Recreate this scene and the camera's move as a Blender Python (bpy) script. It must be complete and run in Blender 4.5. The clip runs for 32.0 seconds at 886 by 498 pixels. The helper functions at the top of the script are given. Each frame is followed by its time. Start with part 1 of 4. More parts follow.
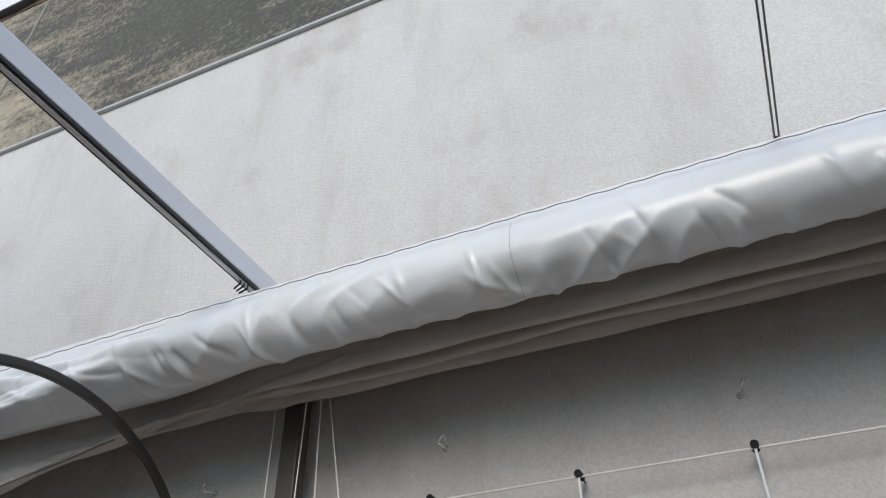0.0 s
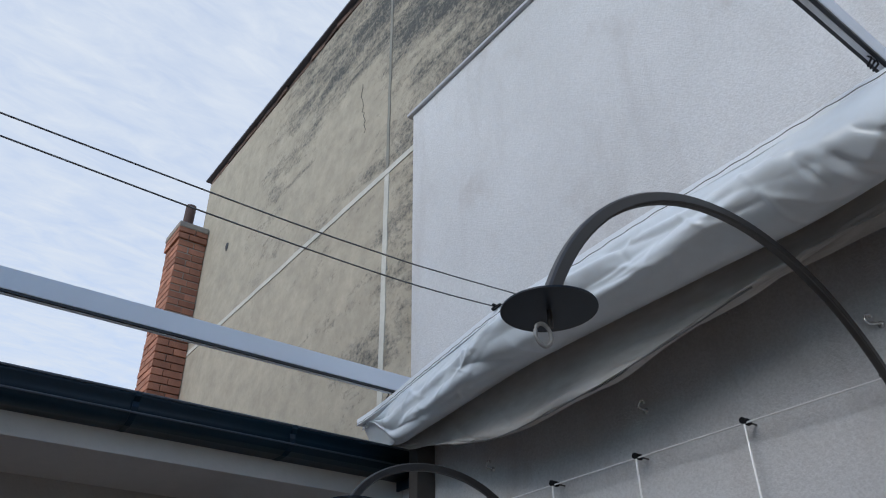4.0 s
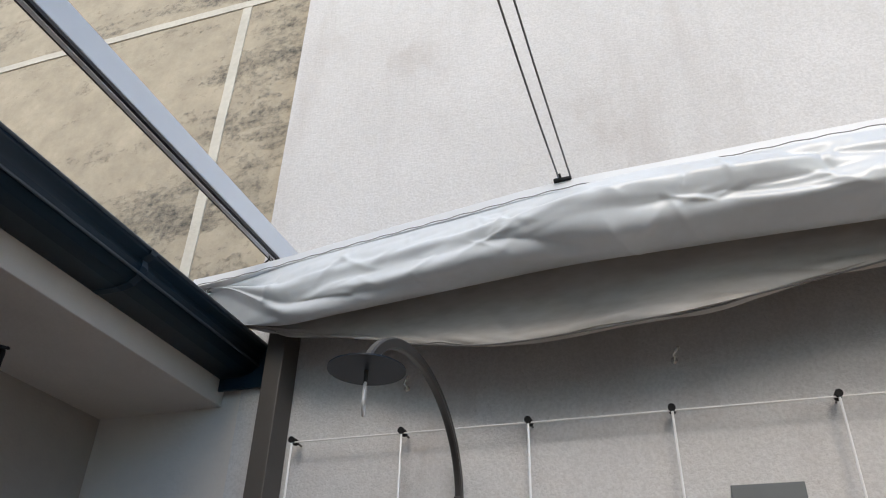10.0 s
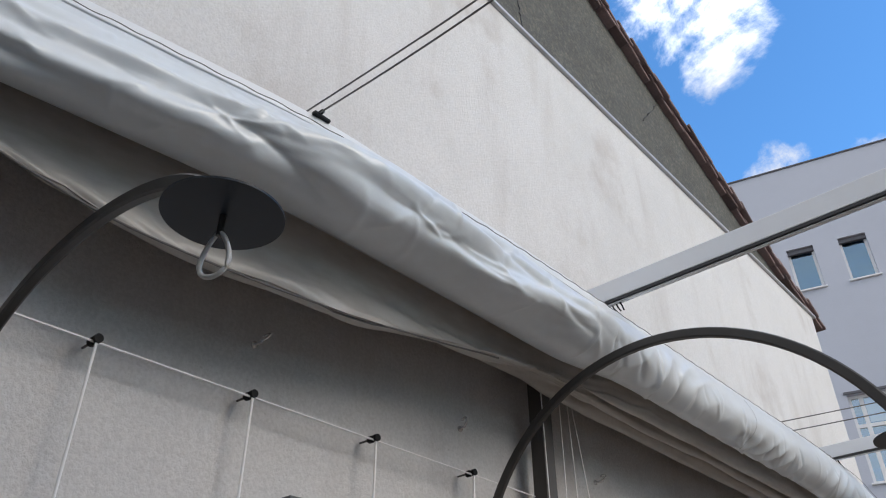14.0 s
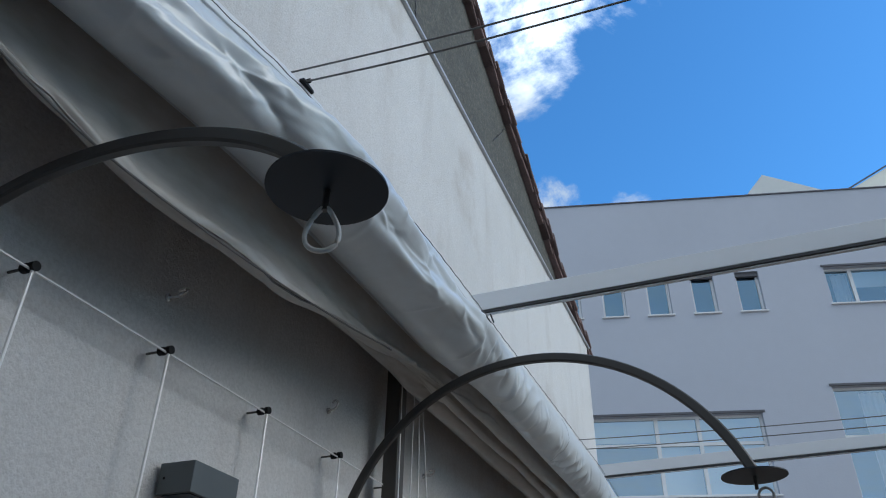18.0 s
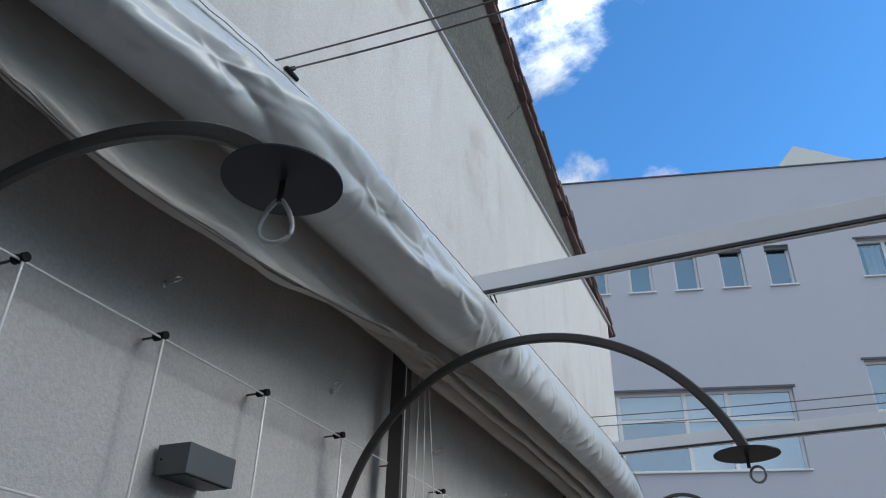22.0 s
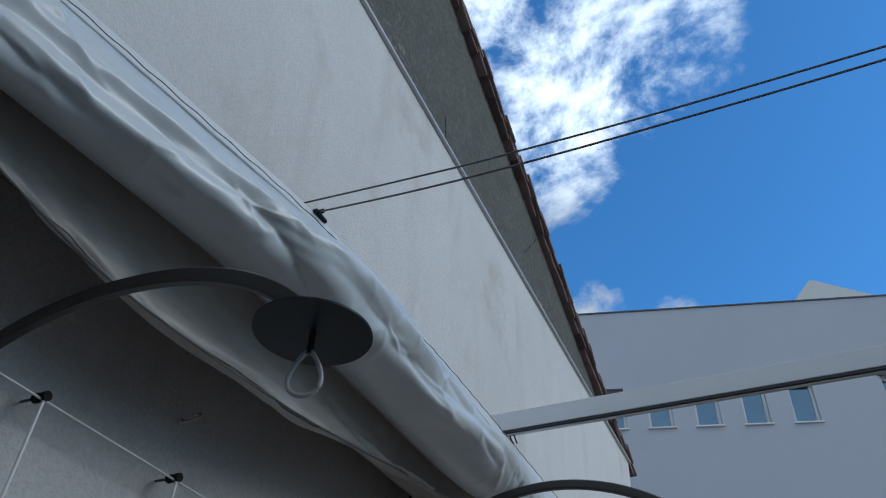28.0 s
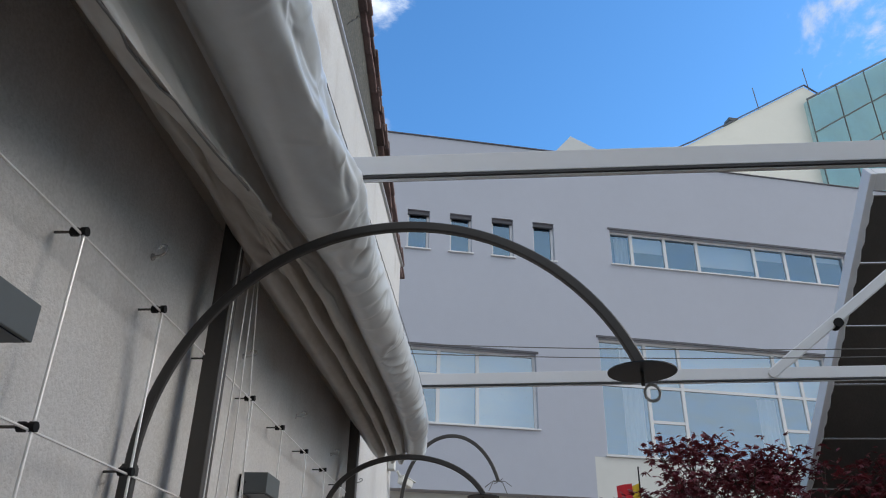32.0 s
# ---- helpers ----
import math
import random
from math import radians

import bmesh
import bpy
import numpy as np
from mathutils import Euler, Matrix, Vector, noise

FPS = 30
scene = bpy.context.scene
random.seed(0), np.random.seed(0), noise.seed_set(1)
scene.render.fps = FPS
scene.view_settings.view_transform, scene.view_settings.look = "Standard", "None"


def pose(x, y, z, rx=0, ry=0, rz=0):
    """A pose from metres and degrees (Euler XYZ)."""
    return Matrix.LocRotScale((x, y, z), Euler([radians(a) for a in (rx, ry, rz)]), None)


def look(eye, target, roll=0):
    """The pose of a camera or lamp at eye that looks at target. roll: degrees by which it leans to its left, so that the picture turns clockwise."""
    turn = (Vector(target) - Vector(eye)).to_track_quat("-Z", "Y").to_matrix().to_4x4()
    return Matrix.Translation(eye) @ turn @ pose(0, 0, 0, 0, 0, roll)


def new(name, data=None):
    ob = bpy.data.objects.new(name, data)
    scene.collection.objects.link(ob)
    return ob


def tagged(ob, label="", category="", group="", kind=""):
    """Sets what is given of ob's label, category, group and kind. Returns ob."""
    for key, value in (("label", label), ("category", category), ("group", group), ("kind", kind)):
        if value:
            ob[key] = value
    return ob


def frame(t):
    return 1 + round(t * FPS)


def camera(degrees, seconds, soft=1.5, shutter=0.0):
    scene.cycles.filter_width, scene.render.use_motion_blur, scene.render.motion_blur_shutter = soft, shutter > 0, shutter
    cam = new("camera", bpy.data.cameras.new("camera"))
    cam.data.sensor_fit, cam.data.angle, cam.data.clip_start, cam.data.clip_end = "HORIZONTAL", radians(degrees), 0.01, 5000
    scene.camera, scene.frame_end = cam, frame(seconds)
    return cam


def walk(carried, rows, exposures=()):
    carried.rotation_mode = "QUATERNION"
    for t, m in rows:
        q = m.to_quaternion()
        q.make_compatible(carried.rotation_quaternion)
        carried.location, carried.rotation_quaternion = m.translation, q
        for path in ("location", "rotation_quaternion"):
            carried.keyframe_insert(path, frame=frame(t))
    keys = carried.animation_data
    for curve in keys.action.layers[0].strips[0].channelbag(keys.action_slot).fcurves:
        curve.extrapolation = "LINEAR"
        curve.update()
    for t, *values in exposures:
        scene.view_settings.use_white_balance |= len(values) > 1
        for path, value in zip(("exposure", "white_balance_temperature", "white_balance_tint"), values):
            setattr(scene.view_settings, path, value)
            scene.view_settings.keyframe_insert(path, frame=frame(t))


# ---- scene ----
cam = camera(60.6, 32.0, soft=1.1)
METRES, EYE, TURN = 5.2, 1.6, 23.9
# seconds; place along the path in its own unit; yaw, pitch, roll
ROWS = [
    (0.0, 0.0, 0.0, 0.0, 0.3, 37.76, 0.39),
    (0.5, -0.0189, 0.006, 0.0002, 5.92, 36.77, 0.32),
    (1.0, -0.0414, 0.0088, -0.0013, 11.66, 35.28, 0.45),
    (1.5, -0.0557, 0.0142, -0.0028, 17.23, 34.04, -0.04),
    (2.0, -0.0706, 0.0261, -0.0048, 22.04, 33.49, -0.27),
    (2.5, -0.0866, 0.0396, -0.0056, 25.28, 33.48, -0.34),
    (3.0, -0.1039, 0.0461, -0.0069, 27.22, 32.86, -1.42),
    (3.5, -0.1356, 0.0445, -0.008, 28.26, 32.51, -1.36),
    (4.0, -0.1663, 0.0409, -0.0059, 29.18, 32.38, 0.78),
    (4.5, -0.1918, 0.0464, -0.0076, 31.75, 32.1, 2.0),
    (6.5, -0.2777, 0.0516, -0.0038, 31.44, 33.23, -1.03),
    (7.0, -0.298, 0.0596, -0.0046, 26.39, 33.04, -2.41),
    (7.5, -0.3166, 0.0714, -0.0069, 21.02, 33.21, -3.37),
    (8.0, -0.3361, 0.09, -0.005, 13.82, 33.42, -3.6),
    (8.5, -0.3556, 0.1029, -0.0062, 6.64, 32.78, -2.87),
    (9.0, -0.384, 0.1135, -0.0025, -0.45, 32.31, -1.36),
    (9.5, -0.4099, 0.1266, -0.0056, -3.89, 32.33, -1.78),
    (10.0, -0.4342, 0.1522, -0.0039, -5.75, 32.27, -1.46),
    (10.5, -0.4621, 0.1778, -0.0029, -9.99, 32.39, -1.28),
    (11.0, -0.4996, 0.1978, -0.0003, -15.83, 32.91, -0.77),
    (11.5, -0.5237, 0.2196, -0.0032, -22.24, 33.42, -1.0),
    (12.0, -0.5394, 0.2472, -0.0007, -30.94, 34.12, 0.02),
    (12.5, -0.5611, 0.2652, -0.0007, -44.2, 33.94, 1.24),
    (13.0, -0.5772, 0.2779, 0.0006, -56.69, 33.22, 1.44),
    (13.5, -0.5729, 0.3011, -0.0025, -65.17, 33.23, 0.85),
    (14.0, -0.5652, 0.325, 0.0008, -72.14, 33.56, 0.13),
    (14.5, -0.5705, 0.3478, -0.0014, -78.4, 33.05, -0.32),
    (15.0, -0.5786, 0.3676, -0.0021, -83.51, 32.05, -0.42),
    (15.5, -0.5792, 0.3749, -0.0035, -85.7, 31.9, -1.07),
]
# seconds, eye, target, roll
LAST = [
    (17.5, (-3.617, 0.663, 1.592), (-2.014, 1.256, 2.63), 0.3),
    (18, (-3.638, 0.656, 1.596), (-2.07, 1.283, 2.669), 0.9),
    (18.5, (-3.634, 0.604, 1.591), (-2.137, 1.329, 2.702), 2.5),
    (19, (-3.63, 0.542, 1.605), (-2.17, 1.354, 2.705), 4.1),
    (19.5, (-3.622, 0.499, 1.603), (-2.149, 1.348, 2.657), 4.1),
    (20, (-3.62, 0.483, 1.603), (-2.123, 1.34, 2.616), 3.5),
    (20.5, (-3.616, 0.5, 1.608), (-2.096, 1.325, 2.614), 2.7),
    (21, (-3.616, 0.528, 1.607), (-2.08, 1.307, 2.623), 1.8),
    (21.5, (-3.619, 0.548, 1.604), (-2.069, 1.288, 2.628), 1.5),
    (22, (-3.62, 0.559, 1.603), (-2.052, 1.268, 2.623), 1.4),
    (22.5, (-3.62, 0.566, 1.603), (-2.041, 1.263, 2.614), 1.5),
    (23, (-3.622, 0.583, 1.597), (-2.054, 1.286, 2.621), 2.1),
    (23.5, (-3.615, 0.595, 1.596), (-2.056, 1.301, 2.63), 2.9),
    (24, (-3.604, 0.601, 1.595), (-2.043, 1.291, 2.638), 2.6),
    (24.5, (-3.603, 0.597, 1.6), (-2.031, 1.275, 2.634), 1.9),
    (26.5, (-3.58, 0.58, 1.603), (-1.89, 1.295, 2.4), 0.4),
    (27, (-3.592, 0.587, 1.611), (-1.957, 1.26, 2.547), 0.6),
    (27.5, (-3.623, 0.576, 1.625), (-2.145, 1.232, 2.802), 1.6),
    (28, (-3.646, 0.571, 1.631), (-2.274, 1.245, 2.921), 3.4),
    (28.5, (-3.659, 0.579, 1.618), (-2.347, 1.258, 2.967), 5.4),
    (29, (-3.652, 0.63, 1.623), (-2.333, 1.282, 2.978), 6.5),
    (29.5, (-3.645, 0.683, 1.612), (-2.238, 1.27, 2.906), 6.0),
    (30, (-3.583, 0.752, 1.609), (-2.054, 1.257, 2.794), 5.5),
    (30.5, (-3.482, 0.82, 1.602), (-1.883, 1.254, 2.722), 4.3),
    (31, (-3.406, 0.892, 1.599), (-1.74, 1.238, 2.651), 3.6),
    (31.5, (-3.358, 0.95, 1.592), (-1.627, 1.167, 2.57), 2.4),
    (32, (-3.325, 0.968, 1.579), (-1.552, 1.098, 2.496), 1.1),
]
PATH = [(t, pose(0, 0, EYE, 0, 0, TURN) @ pose(METRES * x, METRES * y, METRES * z, 90 + pitch, roll, yaw))
        for t, x, y, z, yaw, pitch, roll in ROWS] + [(t, look(e, g, r)) for t, e, g, r in LAST]
EXPOSURES = [(0.0, -0.05, 6700, 10), (2.0, -0.17, 6450, 8), (3.0, -0.36, 6050, 9), (7.0, -0.45, 5950, 9), (8.0, -0.1, 6600, 11),
             (9.0, 0.14, 6950, 12), (10.5, 0.27, 7050, 11), (12.0, 0.36, 7200, 11), (13.0, 0.17, 7050, 11), (14.0, -0.06, 6750, 11),
             (15.0, -0.2, 6450, 9), (18.0, -0.48, 5900, 4), (20.0, -0.4, 6100, 6), (24.0, -0.3, 6300, 7), (26.5, 0.12, 7300, 9),
             (27.0, 0.12, 7500, 9), (28.0, -0.88, 5700, 3), (29.0, -1.06, 5500, 2), (30.0, -0.98, 5500, 2), (31.0, -0.48, 6100, 5),
             (32.0, -0.32, 6600, 9)]
walk(cam, PATH, EXPOSURES)

# ---------------------------------------------------------------- world and sun
SUN_DIR = Vector((0.13, -0.86, 0.44)).normalized()
world = bpy.data.worlds.new("world")
scene.world = world
world.use_nodes = True
wt = world.node_tree
wn, wl = wt.nodes, wt.links
wn.clear()


def wnode(kind, **values):
    n = wn.new(kind)
    for k, v in values.items():
        n.inputs[k].default_value = v
    return n


w_out = wn.new("ShaderNodeOutputWorld")
w_bg = wn.new("ShaderNodeBackground")
w_sky = wn.new("ShaderNodeTexSky")
w_sky.sky_type = "NISHITA"
w_sky.sun_disc = False
w_sky.sun_elevation = math.asin(SUN_DIR.z)
w_sky.sun_rotation = math.atan2(SUN_DIR.x, SUN_DIR.y)
w_sky.ozone_density = 4.0
w_sky.dust_density = 0.6
w_geo = wn.new("ShaderNodeTexCoord")
w_sep = wn.new("ShaderNodeSeparateXYZ")
wl.new(w_geo.outputs["Generated"], w_sep.inputs[0])
# direction flattened on to a cloud layer
w_den = wn.new("ShaderNodeMath")
w_den.operation = "ADD"
w_den.inputs[1].default_value = 0.12
wl.new(w_sep.outputs[2], w_den.inputs[0])
w_dx = wn.new("ShaderNodeMath")
w_dx.operation = "DIVIDE"
wl.new(w_sep.outputs[0], w_dx.inputs[0])
wl.new(w_den.outputs[0], w_dx.inputs[1])
w_dy = wn.new("ShaderNodeMath")
w_dy.operation = "DIVIDE"
wl.new(w_sep.outputs[1], w_dy.inputs[0])
wl.new(w_den.outputs[0], w_dy.inputs[1])
w_cmb = wn.new("ShaderNodeCombineXYZ")
wl.new(w_dx.outputs[0], w_cmb.inputs[0])
wl.new(w_dy.outputs[0], w_cmb.inputs[1])
# broken cumulus over all the sky, a sheet of thin ripples to the west
w_cum = wnode("ShaderNodeTexNoise", Scale=4.6, Detail=10.0, Roughness=0.64, Distortion=0.3)
wl.new(w_cmb.outputs[0], w_cum.inputs["Vector"])
w_map = wn.new("ShaderNodeMapping")
w_map.inputs["Rotation"].default_value = (0, 0, radians(35))
w_map.inputs["Scale"].default_value = (7.5, 3.0, 1.0)
wl.new(w_cmb.outputs[0], w_map.inputs["Vector"])
w_rip = wnode("ShaderNodeTexNoise", Scale=3.0, Detail=8.0, Roughness=0.62, Distortion=0.5)
wl.new(w_map.outputs[0], w_rip.inputs["Vector"])
w_west = wn.new("ShaderNodeMapRange")
w_west.inputs["From Min"].default_value = 0.42
w_west.inputs["From Max"].default_value = -0.12
w_lean = wn.new("ShaderNodeMath")
w_lean.operation = "MULTIPLY_ADD"
w_lean.inputs[1].default_value = 0.45
wl.new(w_sep.outputs[1], w_lean.inputs[0])
wl.new(w_sep.outputs[0], w_lean.inputs[2])
wl.new(w_lean.outputs[0], w_west.inputs["Value"])
# cloud banks in the east: direction, cosines of the outer and inner edge, how full
BANKS = [((0.53, 0.13, 0.838), 0.965, 0.996, 0.12), ((0.674, 0.14, 0.726), 0.9962, 0.9995, 0.10), ((0.697, 0.19, 0.691), 0.9972, 0.9997, 0.10),
         ((0.793, 0.174, 0.584), 0.9984, 0.9998, 0.12),
         ((0.672, -0.40, 0.623), 0.9962, 0.9995, 0.13), ((0.83, 0.07, 0.553), 0.9988, 0.9998, 0.10), ((0.3, -0.5, 0.81), 0.94, 0.99, 0.12)]
w_banks = None
w_core = None
for way, outer, inner, full in BANKS:
    w_dot = wn.new("ShaderNodeVectorMath")
    w_dot.operation = "DOT_PRODUCT"
    w_dot.inputs[1].default_value = Vector(way).normalized()
    wl.new(w_geo.outputs["Generated"], w_dot.inputs[0])
    w_bank = wn.new("ShaderNodeMapRange")
    w_bank.inputs["From Min"].default_value = outer
    w_bank.inputs["From Max"].default_value = inner
    w_bank.inputs["To Min"].default_value = -0.20
    w_bank.inputs["To Max"].default_value = full
    wl.new(w_dot.outputs["Value"], w_bank.inputs["Value"])
    if w_banks is None:
        w_banks, w_core = w_bank, w_dot
    else:
        w_most = wn.new("ShaderNodeMath")
        w_most.operation = "MAXIMUM"
        wl.new(w_banks.outputs[0], w_most.inputs[0])
        wl.new(w_bank.outputs[0], w_most.inputs[1])
        w_banks = w_most
w_sum = wn.new("ShaderNodeMath")
w_sum.operation = "ADD"
wl.new(w_cum.outputs["Fac"], w_sum.inputs[0])
wl.new(w_banks.outputs[0], w_sum.inputs[1])
w_cumr = wn.new("ShaderNodeMapRange")
w_cumr.interpolation_type = "SMOOTHSTEP"
w_cumr.inputs["From Min"].default_value = 0.50
w_cumr.inputs["From Max"].default_value = 0.72
wl.new(w_sum.outputs[0], w_cumr.inputs["Value"])
w_ripr = wn.new("ShaderNodeMapRange")
w_ripr.inputs["From Min"].default_value = 0.25
w_ripr.inputs["From Max"].default_value = 0.7
w_ripr.inputs["To Min"].default_value = 0.74
w_ripr.inputs["To Max"].default_value = 1.0
wl.new(w_rip.outputs["Fac"], w_ripr.inputs["Value"])
w_sheet = wn.new("ShaderNodeMath")
w_sheet.operation = "MULTIPLY"
wl.new(w_west.outputs[0], w_sheet.inputs[0])
wl.new(w_ripr.outputs[0], w_sheet.inputs[1])
w_cov = wn.new("ShaderNodeMath")
w_cov.operation = "MAXIMUM"
wl.new(w_cumr.outputs[0], w_cov.inputs[0])
wl.new(w_sheet.outputs[0], w_cov.inputs[1])
w_str = wn.new("ShaderNodeVectorMath")
w_str.operation = "SCALE"
w_str.inputs["Scale"].default_value = 0.15
w_tint = wn.new("ShaderNodeVectorMath")
w_tint.operation = "MULTIPLY"
w_tint.inputs[1].default_value = (1.20, 2.02, 2.50)
wl.new(w_sky.outputs[0], w_tint.inputs[0])
wl.new(w_tint.outputs[0], w_str.inputs[0])
# the bank in front of the brightest part of the sky is whiter than the rest
w_thick = wn.new("ShaderNodeMapRange")
w_thick.inputs["From Min"].default_value = 0.965
w_thick.inputs["From Max"].default_value = 0.985
w_thick.inputs["To Min"].default_value = 1.0
w_thick.inputs["To Max"].default_value = 2.4
wl.new(w_core.outputs["Value"], w_thick.inputs["Value"])
w_cloud = wn.new("ShaderNodeVectorMath")
w_cloud.operation = "SCALE"
w_cloud.inputs[0].default_value = (0.98, 1.02, 1.08)
wl.new(w_thick.outputs[0], w_cloud.inputs["Scale"])
w_mix = wn.new("ShaderNodeMix")
w_mix.data_type = "RGBA"
wl.new(w_cov.outputs[0], w_mix.inputs["Factor"])
wl.new(w_str.outputs[0], w_mix.inputs["A"])
wl.new(w_cloud.outputs[0], w_mix.inputs["B"])
wl.new(w_mix.outputs["Result"], w_bg.inputs["Color"])
w_bg.inputs["Strength"].default_value = 1.0
wl.new(w_bg.outputs[0], w_out.inputs[0])

sun_data = bpy.data.lights.new("sun", "SUN")
sun_data.energy = 1.95
sun_data.angle = radians(32)
sun_data.color = (1.0, 0.91, 0.81)
sun = new("sun", sun_data)
sun.matrix_world = look(SUN_DIR * 30, (0, 0, 0))


# ---------------------------------------------------------------- materials
def material(name, colour, rough=0.6, metal=0.0, spec=0.5, vary=0.0, scale=3.0, bump=0.0, bump_scale=60.0, second=None, stretch=(1, 1, 1), detail=6.0):
    """A node material: two noise scales of colour, fine relief."""
    m = bpy.data.materials.new(name)
    m.use_nodes = True
    nt = m.node_tree
    b = nt.nodes["Principled BSDF"]
    b.inputs["Roughness"].default_value = rough
    b.inputs["Metallic"].default_value = metal
    b.inputs["Specular IOR Level"].default_value = spec
    tc = nt.nodes.new("ShaderNodeTexCoord")
    mp = nt.nodes.new("ShaderNodeMapping")
    mp.inputs["Scale"].default_value = stretch
    nt.links.new(tc.outputs["Object"], mp.inputs["Vector"])
    if vary:
        n1 = nt.nodes.new("ShaderNodeTexNoise")
        n1.inputs["Scale"].default_value = scale
        n1.inputs["Detail"].default_value = detail
        n1.inputs["Roughness"].default_value = 0.65
        nt.links.new(mp.outputs[0], n1.inputs["Vector"])
        n2 = nt.nodes.new("ShaderNodeTexNoise")
        n2.inputs["Scale"].default_value = scale * 14
        n2.inputs["Detail"].default_value = 4
        nt.links.new(mp.outputs[0], n2.inputs["Vector"])
        mx = nt.nodes.new("ShaderNodeMath")
        mx.operation = "MULTIPLY_ADD"
        mx.inputs[1].default_value = 0.35
        nt.links.new(n2.outputs["Fac"], mx.inputs[0])
        nt.links.new(n1.outputs["Fac"], mx.inputs[2])
        mr = nt.nodes.new("ShaderNodeMapRange")
        mr.inputs["From Min"].default_value = 0.42
        mr.inputs["From Max"].default_value = 0.92
        nt.links.new(mx.outputs[0], mr.inputs["Value"])
        mix = nt.nodes.new("ShaderNodeMix")
        mix.data_type = "RGBA"
        second = second or tuple(c * (1 - vary) for c in colour)
        mix.inputs["A"].default_value = (*second, 1)
        mix.inputs["B"].default_value = (*colour, 1)
        nt.links.new(mr.outputs[0], mix.inputs["Factor"])
        nt.links.new(mix.outputs["Result"], b.inputs["Base Color"])
    else:
        b.inputs["Base Color"].default_value = (*colour, 1)
    if bump:
        n3 = nt.nodes.new("ShaderNodeTexNoise")
        n3.inputs["Scale"].default_value = bump_scale
        n3.inputs["Detail"].default_value = 5
        nt.links.new(tc.outputs["Object"], n3.inputs["Vector"])
        bp = nt.nodes.new("ShaderNodeBump")
        bp.inputs["Strength"].default_value = bump
        bp.inputs["Distance"].default_value = 0.01
        nt.links.new(n3.outputs["Fac"], bp.inputs["Height"])
        nt.links.new(bp.outputs[0], b.inputs["Normal"])
    return m


M_STRIPE = material("lime_stripe", (0.66, 0.63, 0.55), 0.9, vary=0.3, scale=3, bump=0.3)
M_OLDBAND = material("grey_band", (0.30, 0.285, 0.245), 0.95, vary=0.35, scale=3, bump=0.4)
M_ALU = material("white_aluminium", (0.86, 0.88, 0.91), 0.35, metal=0.0, vary=0.06, scale=2)
M_DARK = material("dark_seal", (0.03, 0.032, 0.036), 0.5)
M_POST = material("taupe_post", (0.085, 0.077, 0.071), 0.45, vary=0.15, scale=4)
M_FABRIC = material("grey_tarpaulin", (0.74, 0.785, 0.82), 0.31, spec=0.8, vary=0.18, scale=2.2, bump=0.03, bump_scale=500, second=(0.64, 0.665, 0.68))
# darker brown copy of the cloth: shade under the folds put into colour, mottled
M_FABRIC_SHADED = material("tarpaulin_shaded_underside", (0.56, 0.54, 0.51), 0.40, vary=0.4, scale=2.4, bump=0.03, bump_scale=500, second=(0.33, 0.30, 0.265), stretch=(0.5, 1, 1.6))
M_GUTTER = material("navy_gutter", (0.008, 0.027, 0.047), 0.32, spec=0.25, vary=0.2, scale=3)
M_RIM = material("gutter_edge", (0.10, 0.125, 0.16), 0.35, vary=0.2, scale=6)
M_SOFFIT = material("painted_soffit", (0.71, 0.66, 0.61), 0.8, vary=0.12, scale=1.2, bump=0.2)
M_TAUPE = material("taupe_wall", (0.42, 0.385, 0.35), 0.85, vary=0.15, scale=1.1, bump=0.2)
M_LAMP = material("lamp_steel", (0.055, 0.051, 0.048), 0.42, vary=0.2, scale=5)
M_DISC = material("lamp_disc", (0.012, 0.020, 0.032), 0.42, spec=0.3, vary=0.15, scale=6)
M_LOOP = material("white_cord", (0.72, 0.72, 0.7), 0.5)
M_RING = material("grey_cord", (0.38, 0.38, 0.37), 0.5)
M_WIRE = material("steel_wire", (0.93, 0.93, 0.92), 0.3, metal=0.15)
M_FLASH = material("grey_flashing", (0.50, 0.50, 0.51), 0.4, metal=0.3, vary=0.15, scale=3)
M_STRAND = material("stranded_wire", (0.90, 0.89, 0.88), 0.35, vary=0.12, scale=40)
M_BLACK = material("black_plastic", (0.008, 0.008, 0.009), 0.6, spec=0.2)
M_CABLE = material("grey_cable", (0.16, 0.155, 0.15), 0.6)
M_HOOK = material("zinc_hook", (0.9, 0.89, 0.87), 0.22, metal=0.6)
M_BOX = material("anthracite_box", (0.11, 0.125, 0.13), 0.5, vary=0.08, scale=8)
M_BRICK = material("chimney_brick", (0.46, 0.20, 0.12), 0.9, vary=0.35, scale=6, bump=0.5, bump_scale=80)
def vary_by_object(m, lo, hi):
    nt = m.node_tree
    b = nt.nodes["Principled BSDF"]
    src = b.inputs["Base Color"].links[0].from_socket
    info = nt.nodes.new("ShaderNodeObjectInfo")
    mr = nt.nodes.new("ShaderNodeMapRange")
    mr.inputs["To Min"].default_value, mr.inputs["To Max"].default_value = lo, hi
    nt.links.new(info.outputs["Random"], mr.inputs["Value"])
    mul = nt.nodes.new("ShaderNodeMix")
    mul.data_type, mul.blend_type = "RGBA", "MULTIPLY"
    mul.inputs["Factor"].default_value = 1.0
    nt.links.new(src, mul.inputs["A"])
    nt.links.new(mr.outputs[0], mul.inputs["B"])
    nt.links.new(mul.outputs["Result"], b.inputs["Base Color"])


